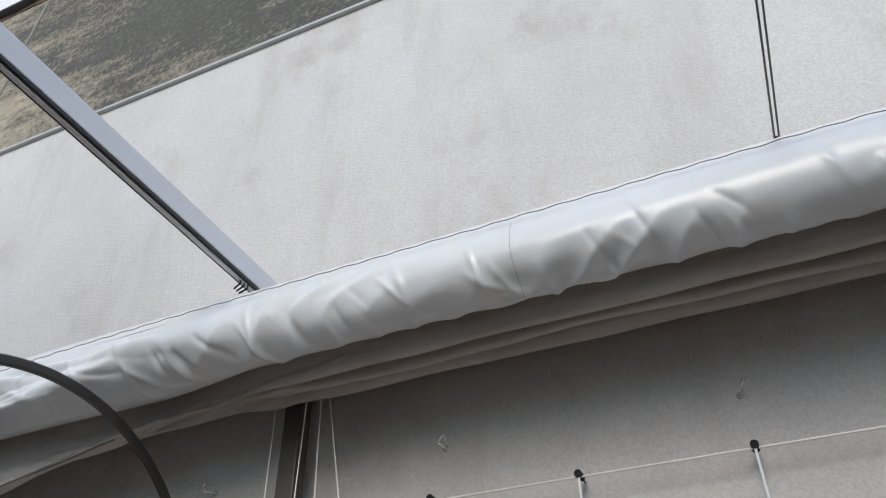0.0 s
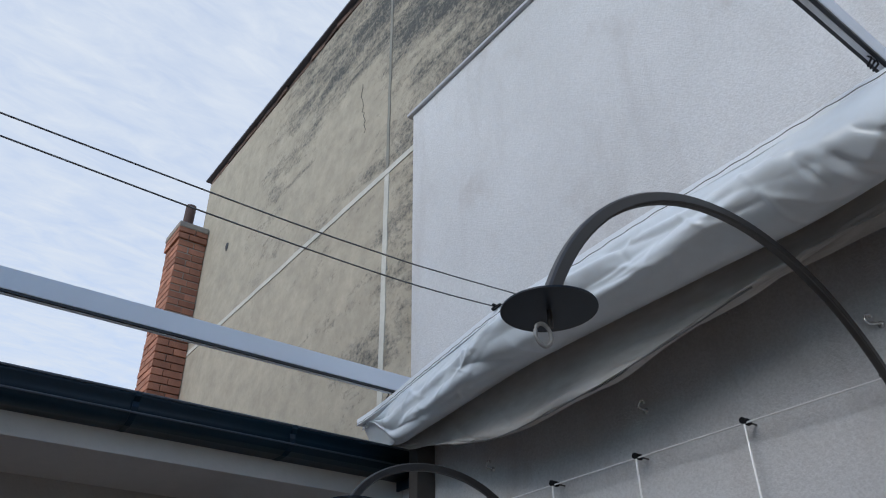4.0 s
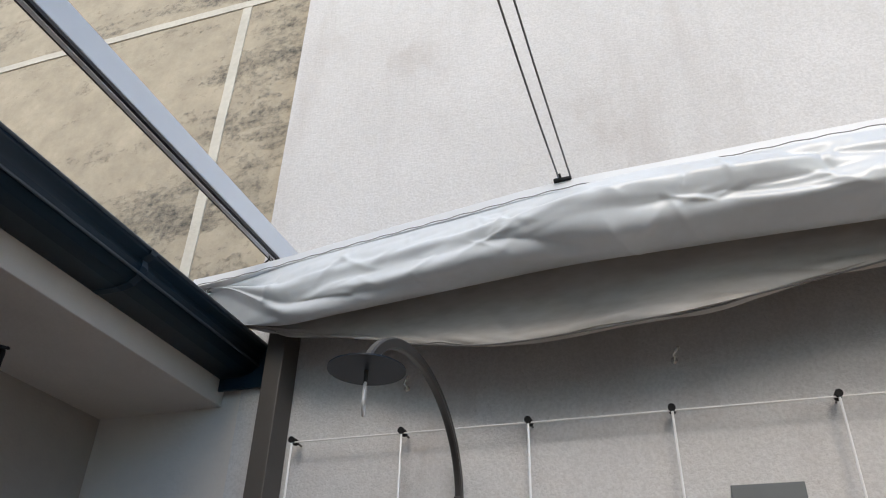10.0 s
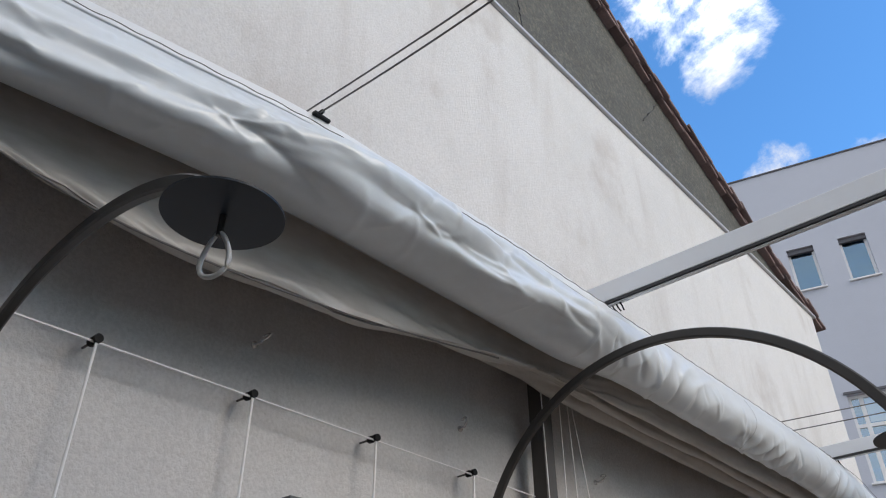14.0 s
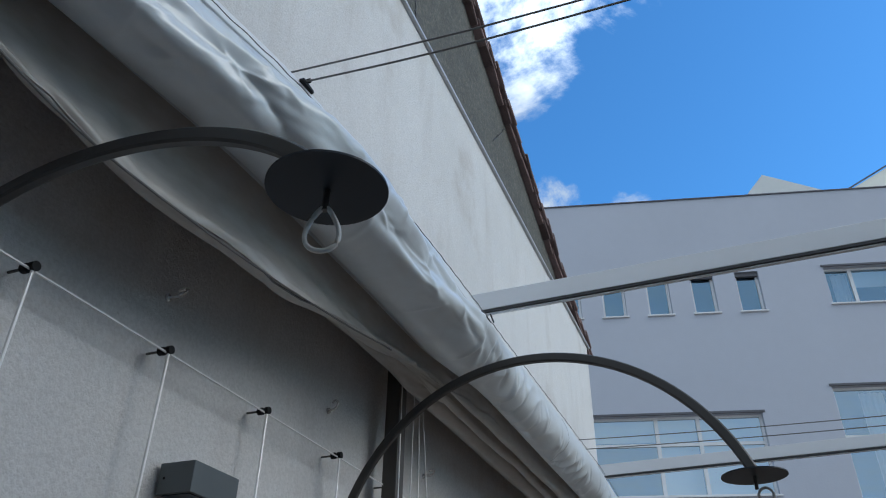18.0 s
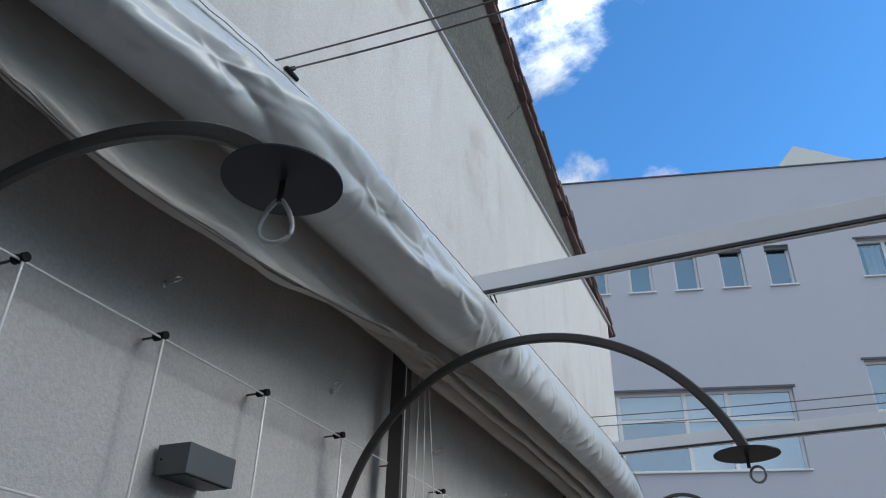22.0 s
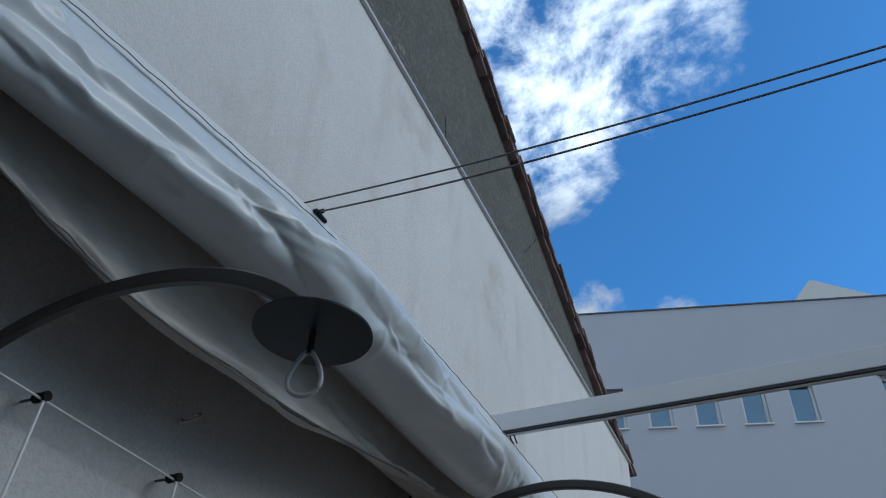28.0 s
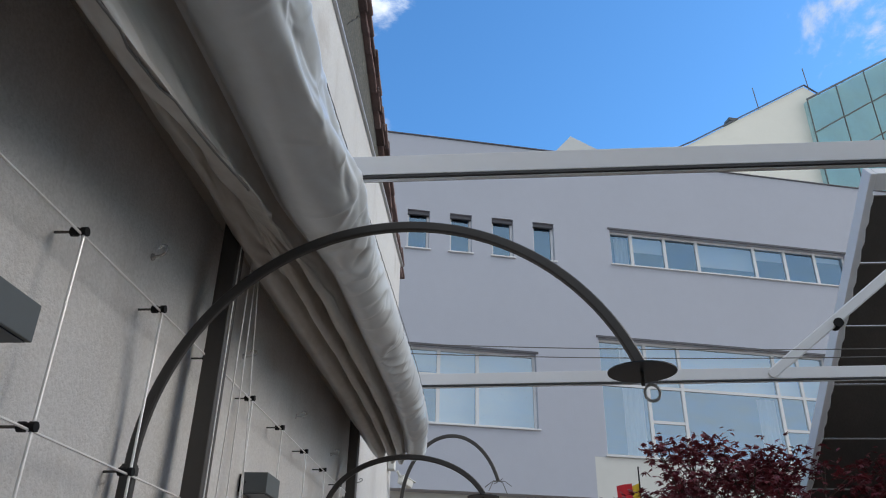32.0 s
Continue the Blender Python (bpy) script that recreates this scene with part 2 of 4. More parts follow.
vary_by_object(M_BRICK, 0.7, 1.25)
M_PARAPET = material("weathered_brick", (0.17, 0.095, 0.07), 0.95, vary=0.5, scale=7, bump=0.6, bump_scale=60, second=(0.09, 0.075, 0.065))
vary_by_object(M_PARAPET, 0.5, 1.3)
M_MORTAR = material("mortar", (0.36, 0.31, 0.26), 0.95, vary=0.3, scale=9, bump=0.5)
M_TILE = material("clay_tile", (0.25, 0.165, 0.155), 0.9, vary=0.45, scale=5, bump=0.5, second=(0.12, 0.10, 0.098))
vary_by_object(M_TILE, 0.6, 1.3)
M_RUST = material("rusty_pipe", (0.10, 0.055, 0.042), 0.8, vary=0.4, scale=9, bump=0.4)
M_GREY = material("grey_facade", (0.515, 0.545, 0.625), 0.92, vary=0.07, scale=0.35, bump=0.25, bump_scale=30)
M_WHITE = material("white_facade", (0.74, 0.75, 0.72), 0.9, vary=0.08, scale=0.5, bump=0.2)
M_CREAM = material("cream_facade", (0.88, 0.88, 0.80), 0.9, vary=0.06, scale=0.4, bump=0.15)
M_PVC = material("white_window_frame", (0.76, 0.78, 0.80), 0.4)
M_BLIND = material("white_blind", (0.90, 0.91, 0.92), 0.8, vary=0.1, scale=1.5)
# blue of the rooms stands in for sky reflected in the panes
M_ROOM_SKY = material("room_sky_reflection", (0.12, 0.30, 0.56), 0.9, vary=0.5, scale=0.9)
M_TEAL = material("teal_backing", (0.50, 0.74, 0.76), 0.6, vary=0.3, scale=0.3)
M_PANEL = material("brown_roofing", (0.085, 0.076, 0.068), 0.7, vary=0.3, scale=3, bump=0.2)
M_COPING = material("dark_coping", (0.10, 0.10, 0.115), 0.5)
M_GROUND = material("paving", (0.28, 0.20, 0.14), 0.9, vary=0.3, scale=1.5, bump=0.3)
M_LEAF = material("red_maple_leaf", (0.24, 0.025, 0.04), 0.5, vary=0.5, scale=12, second=(0.06, 0.01, 0.016))
M_BARK = material("maple_bark", (0.09, 0.06, 0.05), 0.9, vary=0.3, scale=9)


def weathered():
    """Tan plaster under soot: streaks along the wall, a rough dark field over its upper east part."""
    m = bpy.data.materials.new("old_plaster")
    m.use_nodes = True
    nt = m.node_tree
    b = nt.nodes["Principled BSDF"]
    b.inputs["Roughness"].default_value = 0.95
    tc = nt.nodes.new("ShaderNodeTexCoord")

    def tex(scale, stretch, detail=8, rough=0.6, warp=0.0):
        mp = nt.nodes.new("ShaderNodeMapping")
        mp.inputs["Scale"].default_value = stretch
        n = nt.nodes.new("ShaderNodeTexNoise")
        n.inputs["Scale"].default_value = scale
        n.inputs["Detail"].default_value = detail
        n.inputs["Roughness"].default_value = rough
        n.inputs["Distortion"].default_value = warp
        nt.links.new(tc.outputs["Object"], mp.inputs["Vector"])
        nt.links.new(mp.outputs[0], n.inputs["Vector"])
        return n.outputs["Fac"]

    def calc(op, a, b2, c=None):
        n = nt.nodes.new("ShaderNodeMath")
        n.operation = op
        for k, v in enumerate((a, b2, c)):
            if v is None:
                continue
            if isinstance(v, (int, float)):
                n.inputs[k].default_value = v
            else:
                nt.links.new(v, n.inputs[k])
        return n.outputs[0]

    sep = nt.nodes.new("ShaderNodeSeparateXYZ")
    nt.links.new(tc.outputs["Object"], sep.inputs[0])
    up = calc("MULTIPLY_ADD", sep.outputs[2], 0.20, -1.10)
    east = calc("MULTIPLY_ADD", sep.outputs[0], 0.27, 1.38)
    field = calc("ADD", up, east)
    streak = tex(1.3, (0.55, 1, 2.6), 9, 0.68, 0.7)
    blot = tex(0.55, (1, 1, 1), 5, 0.5)
    total = calc("ADD", calc("MULTIPLY_ADD", streak, 2.6, field), calc("MULTIPLY_ADD", blot, 1.6, -2.05))
    mr = nt.nodes.new("ShaderNodeMapRange")
    mr.inputs["From Min"].default_value = 0.0
    mr.inputs["From Max"].default_value = 0.7
    grain = tex(38, (1, 1, 1), 8, 0.75)
    mid = tex(9, (0.8, 1, 1.4), 7, 0.7)
    total = calc("ADD", calc("MULTIPLY_ADD", grain, 1.6, -0.8), calc("ADD", calc("MULTIPLY_ADD", mid, 1.4, -0.7), total))
    nt.links.new(total, mr.inputs["Value"])
    grit = calc("MULTIPLY", mr.outputs[0], calc("MULTIPLY_ADD", grain, 1.4, 0.28))
    mix = nt.nodes.new("ShaderNodeMix")
    mix.data_type = "RGBA"
    mix.clamp_factor = True
    mix.inputs["A"].default_value = (0.445, 0.39, 0.30, 1)
    mix.inputs["B"].default_value = (0.100, 0.100, 0.092, 1)
    nt.links.new(grit, mix.inputs["Factor"])
    tone = nt.nodes.new("ShaderNodeMix")
    tone.data_type = "RGBA"
    tone.blend_type = "MULTIPLY"
    tone.inputs["Factor"].default_value = 1.0
    ramp = nt.nodes.new("ShaderNodeMapRange")
    ramp.inputs["From Min"].default_value = 0.3
    ramp.inputs["From Max"].default_value = 0.7
    ramp.inputs["To Min"].default_value = 0.78
    ramp.inputs["To Max"].default_value = 1.08
    nt.links.new(tex(7, (1, 1, 1), 6, 0.7), ramp.inputs["Value"])
    nt.links.new(mix.outputs["Result"], tone.inputs["A"])
    nt.links.new(ramp.outputs[0], tone.inputs["B"])
    nt.links.new(tone.outputs["Result"], b.inputs["Base Color"])
    bp = nt.nodes.new("ShaderNodeBump")
    bp.inputs["Strength"].default_value = 0.7
    bp.inputs["Distance"].default_value = 0.012
    nt.links.new(calc("MULTIPLY", grain, calc("MULTIPLY_ADD", mr.outputs[0], 0.9, 0.35)), bp.inputs["Height"])
    nt.links.new(bp.outputs[0], b.inputs["Normal"])
    return m


M_OLD = weathered()


def rendered():
    """Fine white render with faint vertical dirt runs, a few brownish patches and pits."""
    m = bpy.data.materials.new("white_render")
    m.use_nodes = True
    nt = m.node_tree
    b = nt.nodes["Principled BSDF"]
    b.inputs["Roughness"].default_value = 0.92
    tc = nt.nodes.new("ShaderNodeTexCoord")

    def layer(scale, stretch, lo, hi, detail=6, offset=0.0):
        mp = nt.nodes.new("ShaderNodeMapping")
        mp.inputs["Scale"].default_value = stretch
        mp.inputs["Location"].default_value = (offset, offset, offset)
        n = nt.nodes.new("ShaderNodeTexNoise")
        n.inputs["Scale"].default_value = scale
        n.inputs["Detail"].default_value = detail
        n.inputs["Roughness"].default_value = 0.62
        mr = nt.nodes.new("ShaderNodeMapRange")
        mr.interpolation_type = "SMOOTHSTEP"
        mr.inputs["From Min"].default_value = lo
        mr.inputs["From Max"].default_value = hi
        nt.links.new(tc.outputs["Object"], mp.inputs["Vector"])
        nt.links.new(mp.outputs[0], n.inputs["Vector"])
        nt.links.new(n.outputs["Fac"], mr.inputs["Value"])
        return mr.outputs[0], n.outputs["Fac"]

    def over(base, tone, fac, share):
        k = nt.nodes.new("ShaderNodeMath")
        k.operation = "MULTIPLY"
        k.inputs[1].default_value = share
        nt.links.new(fac, k.inputs[0])
        mx = nt.nodes.new("ShaderNodeMix")
        mx.data_type = "RGBA"
        nt.links.new(k.outputs[0], mx.inputs["Factor"])
        if isinstance(base, tuple):
            mx.inputs["A"].default_value = (*base, 1)
        else:
            nt.links.new(base, mx.inputs["A"])
        mx.inputs["B"].default_value = (*tone, 1)
        return mx.outputs["Result"]

    wide, _ = layer(0.8, (1, 1, 1), 0.35, 0.7)
    runs, _ = layer(2.6, (1.6, 1, 0.28), 0.50, 0.78, 7, 3.1)
    patch, _ = layer(1.7, (1, 1, 0.8), 0.56, 0.76, 8, 9.4)
    pits, _ = layer(70, (1, 1, 1), 0.66, 0.75, 2, 1.7)
    grit, raw = layer(120, (1, 1, 1), 0.3, 0.7, 3)
    c = over((0.70, 0.69, 0.685), (0.60, 0.59, 0.58), wide, 0.8)
    c = over(c, (0.45, 0.41, 0.385), runs, 0.5)
    c = over(c, (0.40, 0.345, 0.31), patch, 0.6)
    c = over(c, (0.36, 0.33, 0.31), pits, 0.35)
    c = over(c, (0.42, 0.41, 0.40), grit, 0.36)
    nt.links.new(c, b.inputs["Base Color"])
    bp = nt.nodes.new("ShaderNodeBump")
    bp.inputs["Strength"].default_value = 0.55
    bp.inputs["Distance"].default_value = 0.006
    nt.links.new(raw, bp.inputs["Height"])
    nt.links.new(bp.outputs[0], b.inputs["Normal"])
    return m


M_RENDER = rendered()


def glass_material(name, tint, ior, sheen):
    m = bpy.data.materials.new(name)
    m.use_nodes = True
    nt = m.node_tree
    nt.nodes.clear()
    out = nt.nodes.new("ShaderNodeOutputMaterial")
    mix = nt.nodes.new("ShaderNodeMixShader")
    tr = nt.nodes.new("ShaderNodeBsdfTransparent")
    gl = nt.nodes.new("ShaderNodeBsdfGlossy")
    fr = nt.nodes.new("ShaderNodeFresnel")
    fr.inputs["IOR"].default_value = ior
    tr.inputs["Color"].default_value = (*tint, 1)
    gl.inputs["Color"].default_value = (*sheen, 1)
    gl.inputs["Roughness"].default_value = 0.02
    nt.links.new(fr.outputs[0], mix.inputs[0])
    nt.links.new(tr.outputs[0], mix.inputs[1])
    nt.links.new(gl.outputs[0], mix.inputs[2])
    nt.links.new(mix.outputs[0], out.inputs[0])
    return m


M_GLASS = glass_material("window_glass", (0.98, 1.0, 1.0), 3.6, (0.50, 0.76, 1.0))
M_CLEAR_GLASS = glass_material("clear_window_glass", (0.99, 1.0, 1.0), 4.6, (0.70, 0.87, 1.0))
M_TOWER_GLASS = glass_material("tower_glass", (0.70, 0.93, 0.93), 3.0, (0.66, 0.92, 1.0))


# ---------------------------------------------------------------- mesh helpers
def box(bm, lo, hi, bevel=0.0, m=None):
    c = [(a + b) / 2 for a, b in zip(lo, hi)]
    s = [b - a for a, b in zip(lo, hi)]
    mat = Matrix.Translation(c) @ Matrix.Diagonal((*s, 1))
    if m is not None:
        mat = m @ mat
    r = bmesh.ops.create_cube(bm, size=1, matrix=mat)
    if bevel:
        es = {e for v in r["verts"] for e in v.link_edges}
        bmesh.ops.bevel(bm, geom=list(es), offset=bevel, segments=2, affect="EDGES", profile=0.6)


def rod(bm, a, b, r, seg=8, r2=None):
    a, b = Vector(a), Vector(b)
    d = b - a
    q = d.to_track_quat("Z", "Y").to_matrix().to_4x4()
    bmesh.ops.create_cone(bm, cap_ends=True, segments=seg, radius1=r, radius2=r if r2 is None else r2, depth=max(d.length, 1e-5), matrix=Matrix.Translation((a + b) / 2) @ q)


def sweep(bm, points, section, closed=False, side=None):
    """Sweeps a closed section (pairs) along points; the section's first axis is the side direction."""
    pts = [Vector(p) for p in points]
    n = len(pts)
    rings = []
    for i, p in enumerate(pts):
        if closed:
            t = pts[(i + 1) % n] - pts[i - 1]
        else:
            t = pts[min(i + 1, n - 1)] - pts[max(i - 1, 0)]
        t.normalize()
        s = Vector(side) if side is not None else (Vector((0, 0, 1)) if abs(t.z) < 0.9 else Vector((1, 0, 0))).cross(t)
        s = (s - t * s.dot(t)).normalized()
        u = t.cross(s)
        rings.append([bm.verts.new(p + s * a + u * b) for a, b in section])
    k = len(section)
    for i in range(n if closed else n - 1):
        for j in range(k):
            bm.faces.new((rings[i][j], rings[i][(j + 1) % k], rings[(i + 1) % n][(j + 1) % k], rings[(i + 1) % n][j]))
    if not closed:
        bm.faces.new(list(reversed(rings[0])))
        bm.faces.new(rings[-1])


def ring_section(r, seg=8):
    return [(r * math.cos(2 * math.pi * i / seg), r * math.sin(2 * math.pi * i / seg)) for i in range(seg)]


def flat_section(w, h, c=0.15):
    a, b, k = w / 2, h / 2, min(w, h) * c
    return [(a, -b + k), (a, b - k), (a - k, b), (-a + k, b), (-a, b - k), (-a, -b + k), (-a + k, -b), (a - k, -b)]


def finish(name, bm, mat, smooth=False):
    me = bpy.data.meshes.new(name)
    bmesh.ops.recalc_face_normals(bm, faces=bm.faces)
    bm.to_mesh(me)
    bm.free()
    for m in mat if isinstance(mat, (list, tuple)) else (mat,):
        me.materials.append(m)
    if smooth:
        for p in me.polygons:
            p.use_smooth = True
    return me


def part(name, bm, mat, parent=None, label="", smooth=False):
    ob = new(name, finish(name, bm, mat, smooth))
    if parent is not None:
        ob.parent = parent
    if label:
        ob["label"] = label
    return ob


def thing(name, label, category, group="", kind="", at=(0, 0, 0)):
    ob = new(name)
    ob.location = at
    ob.empty_display_size = 0.1
    return tagged(ob, label, category, group, kind)


def one(name, bm, mat, label, category="", kind="", smooth=False, group=""):
    return tagged(part(name, bm, mat, None, "", smooth), label, category, group, kind)


def B():
    return bmesh.new()


# ---------------------------------------------------------------- setting
WALL, OLD = 1.855, 1.94
# unseen wall added to cut low southern light, higher in front of the west bay
bm = B()
box(bm, (-8.0, -4.5, 0.0), (-1.3, -4.2, 5.4))
box(bm, (-1.3, -4.5, 0.0), (6.0, -4.2, 2.6))
one("light_blocker_south", bm, M_WHITE, "unseen pale wall added to block low southern light", kind="structure")
bm = B()
box(bm, (-60, -60, -0.2), (60, 60, 0))
one("ground", bm, M_GROUND, "grey paved courtyard ground under the pergola", kind="structure")

# old gable wall: level top to the west, sloping verge to the east
TOPLINE = [(-7.95, 6.84), (-4.2, 6.80), (-1.75, 6.82), (0.06, 6.10), (2.46, 5.17), (3.55, 4.84)]
bm = B()
outline = [(-7.95, 0.0)] + TOPLINE + [(3.55, 0.0)]
front = [bm.verts.new((x, OLD, z)) for x, z in outline]
back = [bm.verts.new((x, OLD + 0.35, z)) for x, z in outline]
bm.faces.new(front)
bm.faces.new(list(reversed(back)))
for i in range(len(outline)):
    j = (i + 1) % len(outline)
    bm.faces.new((front[i], back[i], back[j], front[j]))
one("wall_north", bm, M_OLD, "old stained tan and grey plaster gable wall", kind="structure")

# white insulating render over its lower part
bm = B()
box(bm, (-3.785, WALL, 0), (3.2, OLD - 0.002, 4.79))
one("wall_render", bm, M_RENDER, "white textured render covering the lower gable wall", kind="structure")
bm = B()
box(bm, (-3.825, WALL - 0.022, 4.792), (3.25, OLD - 0.003, 4.812), 0.004)
trim = one("trim", bm, M_FLASH, "thin grey metal flashing along the top of the render", kind="structure")

for x0, x1, z0, z1 in ((-7.7, -3.79, 4.635, 4.68), (-4.225, -4.175, 2.9, 4.63), (-4.215, -4.185, 4.685, 6.75)):
    bm = B()
    n = int(max(x1 - x0, z1 - z0) / 0.12)
    horiz = x1 - x0 > z1 - z0
    sec = []
    for i in range(n + 1):
        k = i / n
        w = 0.004 * noise.noise((k * 21 + x0, z0, 0)) + 0.002 * noise.noise((k * 90, z1, 1))
        if horiz:
            sec.append(((x0 + (x1 - x0) * k, z0 + w), (x0 + (x1 - x0) * k, z1 + w * 1.4)))
        else:
            sec.append(((x0 + w, z0 + (z1 - z0) * k), (x1 + w * 1.4, z0 + (z1 - z0) * k)))
    f = [[bm.verts.new((p[0], OLD - d, p[1])) for p in pair for d in (0.006, -0.01)] for pair in sec]
    for a, b in zip(f, f[1:]):
        bm.faces.new((a[0], b[0], b[2], a[2]))
        bm.faces.new((a[0], a[1], b[1], b[0]))
        bm.faces.new((a[2], b[2], b[3], a[3]))
    one("trim", bm, M_STRIPE if z1 < 5 else M_OLDBAND, "lime joint band on the old plaster wall", kind="structure")

bm = B()
ring = [bm.verts.new((-7.07 + 0.035 * math.cos(a) * (1 + 0.3 * math.sin(3 * a)), OLD - 0.004, 5.56 + 0.055 * math.sin(a) * (1 + 0.25 * math.cos(2 * a + 1)))) for a in [k * 0.45 for k in range(14)]]
bm.faces.new(ring)
one("trim", bm, M_DARK, "small dark hole in the old plaster", kind="structure")
for x0, z0, dx, dz, jag, wide in ((-4.62, 5.75, 0.10, -0.55, 0.05, 0.0035), (0.55, 5.34, 0.345, 0.42, 0.035, 0.010), (0.585, 4.955, 0.07, 0.09, 0.01, 0.006), (-0.935, 5.25, 0.03, -0.26, 0.02, 0.006)):
    bm = B()
    pts = [(x0 + dx * k / 12 + jag * noise.noise((k * 0.9, x0, 0)), OLD - 0.002, z0 + dz * k / 12 - 0.8 * jag * noise.noise((k * 0.9, x0, 4))) for k in range(13)]
    sweep(bm, pts, flat_section(wide, 0.004))
    one("trim", bm, M_DARK, "thin dark crack in the old plaster", kind="structure")

# ---------------------------------------------------------------- chimney, pipe
chimney = thing("chimney", "square red brick chimney against the old wall", "chimney", at=(-7.98, 1.8, 3.0))
CX0, CX1, CY0, CY1 = -8.1, -7.72, 1.65, 1.935
bm = B()
box(bm, (CX0 + 0.008 + 7.98, CY0 + 0.008 - 1.8, -3), (CX1 - 0.008 + 7.98, CY1 - 1.8, 3.08))
part("core", bm, M_MORTAR, chimney)
bm = B()
box(bm, (CX0 - 0.03 + 7.98, CY0 - 0.03 - 1.8, 3.03), (CX1 + 0.03 + 7.98, CY1 - 1.8, 3.10), 0.015)
part("cap", bm, M_MORTAR, chimney, "crumbling mortar cap")
bm = B()
rod(bm, (-0.03, -0.02, 3.05), (0.0, -0.02, 3.5), 0.055, 14)
part("flue_pipe", bm, M_RUST, chimney, "rusty steel flue pipe", True)

# ---------------------------------------------------------------- eave of the covered side: wall, soffit, gutter
bm = B()
box(bm, (-4.6, -4.0, 0), (-4.35, 1.868, 2.60))
one("wall_west", bm, M_TAUPE, "plain painted wall under the eave", kind="structure")
bm = B()
box(bm, (-4.35, 1.868, 0), (-3.788, OLD - 0.002, 2.56))
one("wall_corner", bm, M_SOFFIT, "painted wall corner under the eave", kind="structure")
bm = B()
box(bm, (-4.6, -4.0, 2.462), (-3.86, 1.868, 2.56), 0.004)
one("soffit", bm, M_SOFFIT, "pale painted eave box with a sharp lower edge", kind="structure")
gutter = thing("gutter", "dark navy metal roof gutter above the pale eave", "gutter", at=(-3.79, 0, 2.565))
prof = [(0.10, 0.022), (-0.01, 0.022), (-0.045, 0.032), (-0.066, 0.052), (-0.074, 0.075), (-0.07, 0.095), (-0.09, 0.11), (-0.092, 0.125), (-0.07, 0.122), (-0.055, 0.075), (-0.01, 0.034), (0.10, 0.034)]
bm = B()
sweep(bm, [(0, -4.0, -0.04), (0, 1.83, -0.04)], [(-a, -b) for a, b in prof], side=(1, 0, 0))
part("trough", bm, M_GUTTER, gutter, smooth=True)
for y in (-1.2, -0.1, 0.56, 1.21):
    bm = B()
    sweep(bm, [(0, y - 0.012, -0.042), (0, y + 0.012, -0.042)], [(-a * 1.05, -b * 1.04) for a, b in prof], side=(1, 0, 0))
    part("bracket", bm, M_GUTTER, gutter)
for name, gx, gz, gr in (("rim", 0.091, 0.086, 0.0055), ("bead", 0.071, 0.016, 0.004)):
    bm = B()
    rod(bm, (gx, -4.0, gz), (gx, 1.83, gz), gr, 8)
    part(name, bm, M_RIM, gutter, "pale worn gutter edge", True)
bm = B()
box(bm, (-0.10, 1.83, -0.06), (0.10, 1.842, 0.085), 0.003)
part("end_cap", bm, M_GUTTER, gutter)
bm = B()
box(bm, (-7.5, -4.0, 2.562), (-3.91, 1.85, 2.585))
one("roof_west", bm, M_TILE, "low roof behind the gutter", kind="structure")

# ---------------------------------------------------------------- pergola posts, guide rails
def bar_y(x):
    """How far from the old wall the front bar stands along its length."""
    keys = ((-3.9, 1.63), (-3.6, 1.595), (-3.1, 1.50), (-2.61, 1.405), (-2.0, 1.395), (-1.36, 1.40), (0.3, 1.385), (1.0, 1.40), (1.7, 1.47))
    for (a, p), (b, q) in zip(keys, keys[1:]):
        if x <= b:
            k = max(0, min(1, (x - a) / (b - a)))
            return p + (q - p) * k
    return keys[-1][1]


def smooth_bar(x):
    return sum(bar_y(x + d) for d in (-0.12, -0.06, 0, 0.06, 0.12)) / 5


def bar_sag(x):
    """The front bar hangs a little low between the western rails."""
    return 0.018 * math.exp(-((x + 2.5) / 0.6) ** 2)


RAILS = ((-3.6, 2.862, 0.0, 0.088), (-1.275, 2.913, 0.012, 0.077), (0.88, 2.888, 0.016, 0.072))
for x, w, y0, y1 in ((-3.618, 0.032, 1.755, 1.853), (-1.274, 0.03, 1.746, 1.80), (1.0, 0.03, 1.746, 1.80)):
    post = thing("pergola_post", "taupe aluminium pergola post standing by the wall", "post", "pergola posts", at=(x, y0, 0))
    bm = B()
    box(bm, (-w, 0, 0.012), (w, y1 - y0, 2.76), 0.004)
    part("shaft", bm, M_POST, post)
    bm = B()
    box(bm, (-w - 0.025, -0.01, 0), (w + 0.025, y1 - y0 + 0.01 if w < 0.031 else y1 - y0, 0.012), 0.002)
    part("base_plate", bm, M_POST, post)
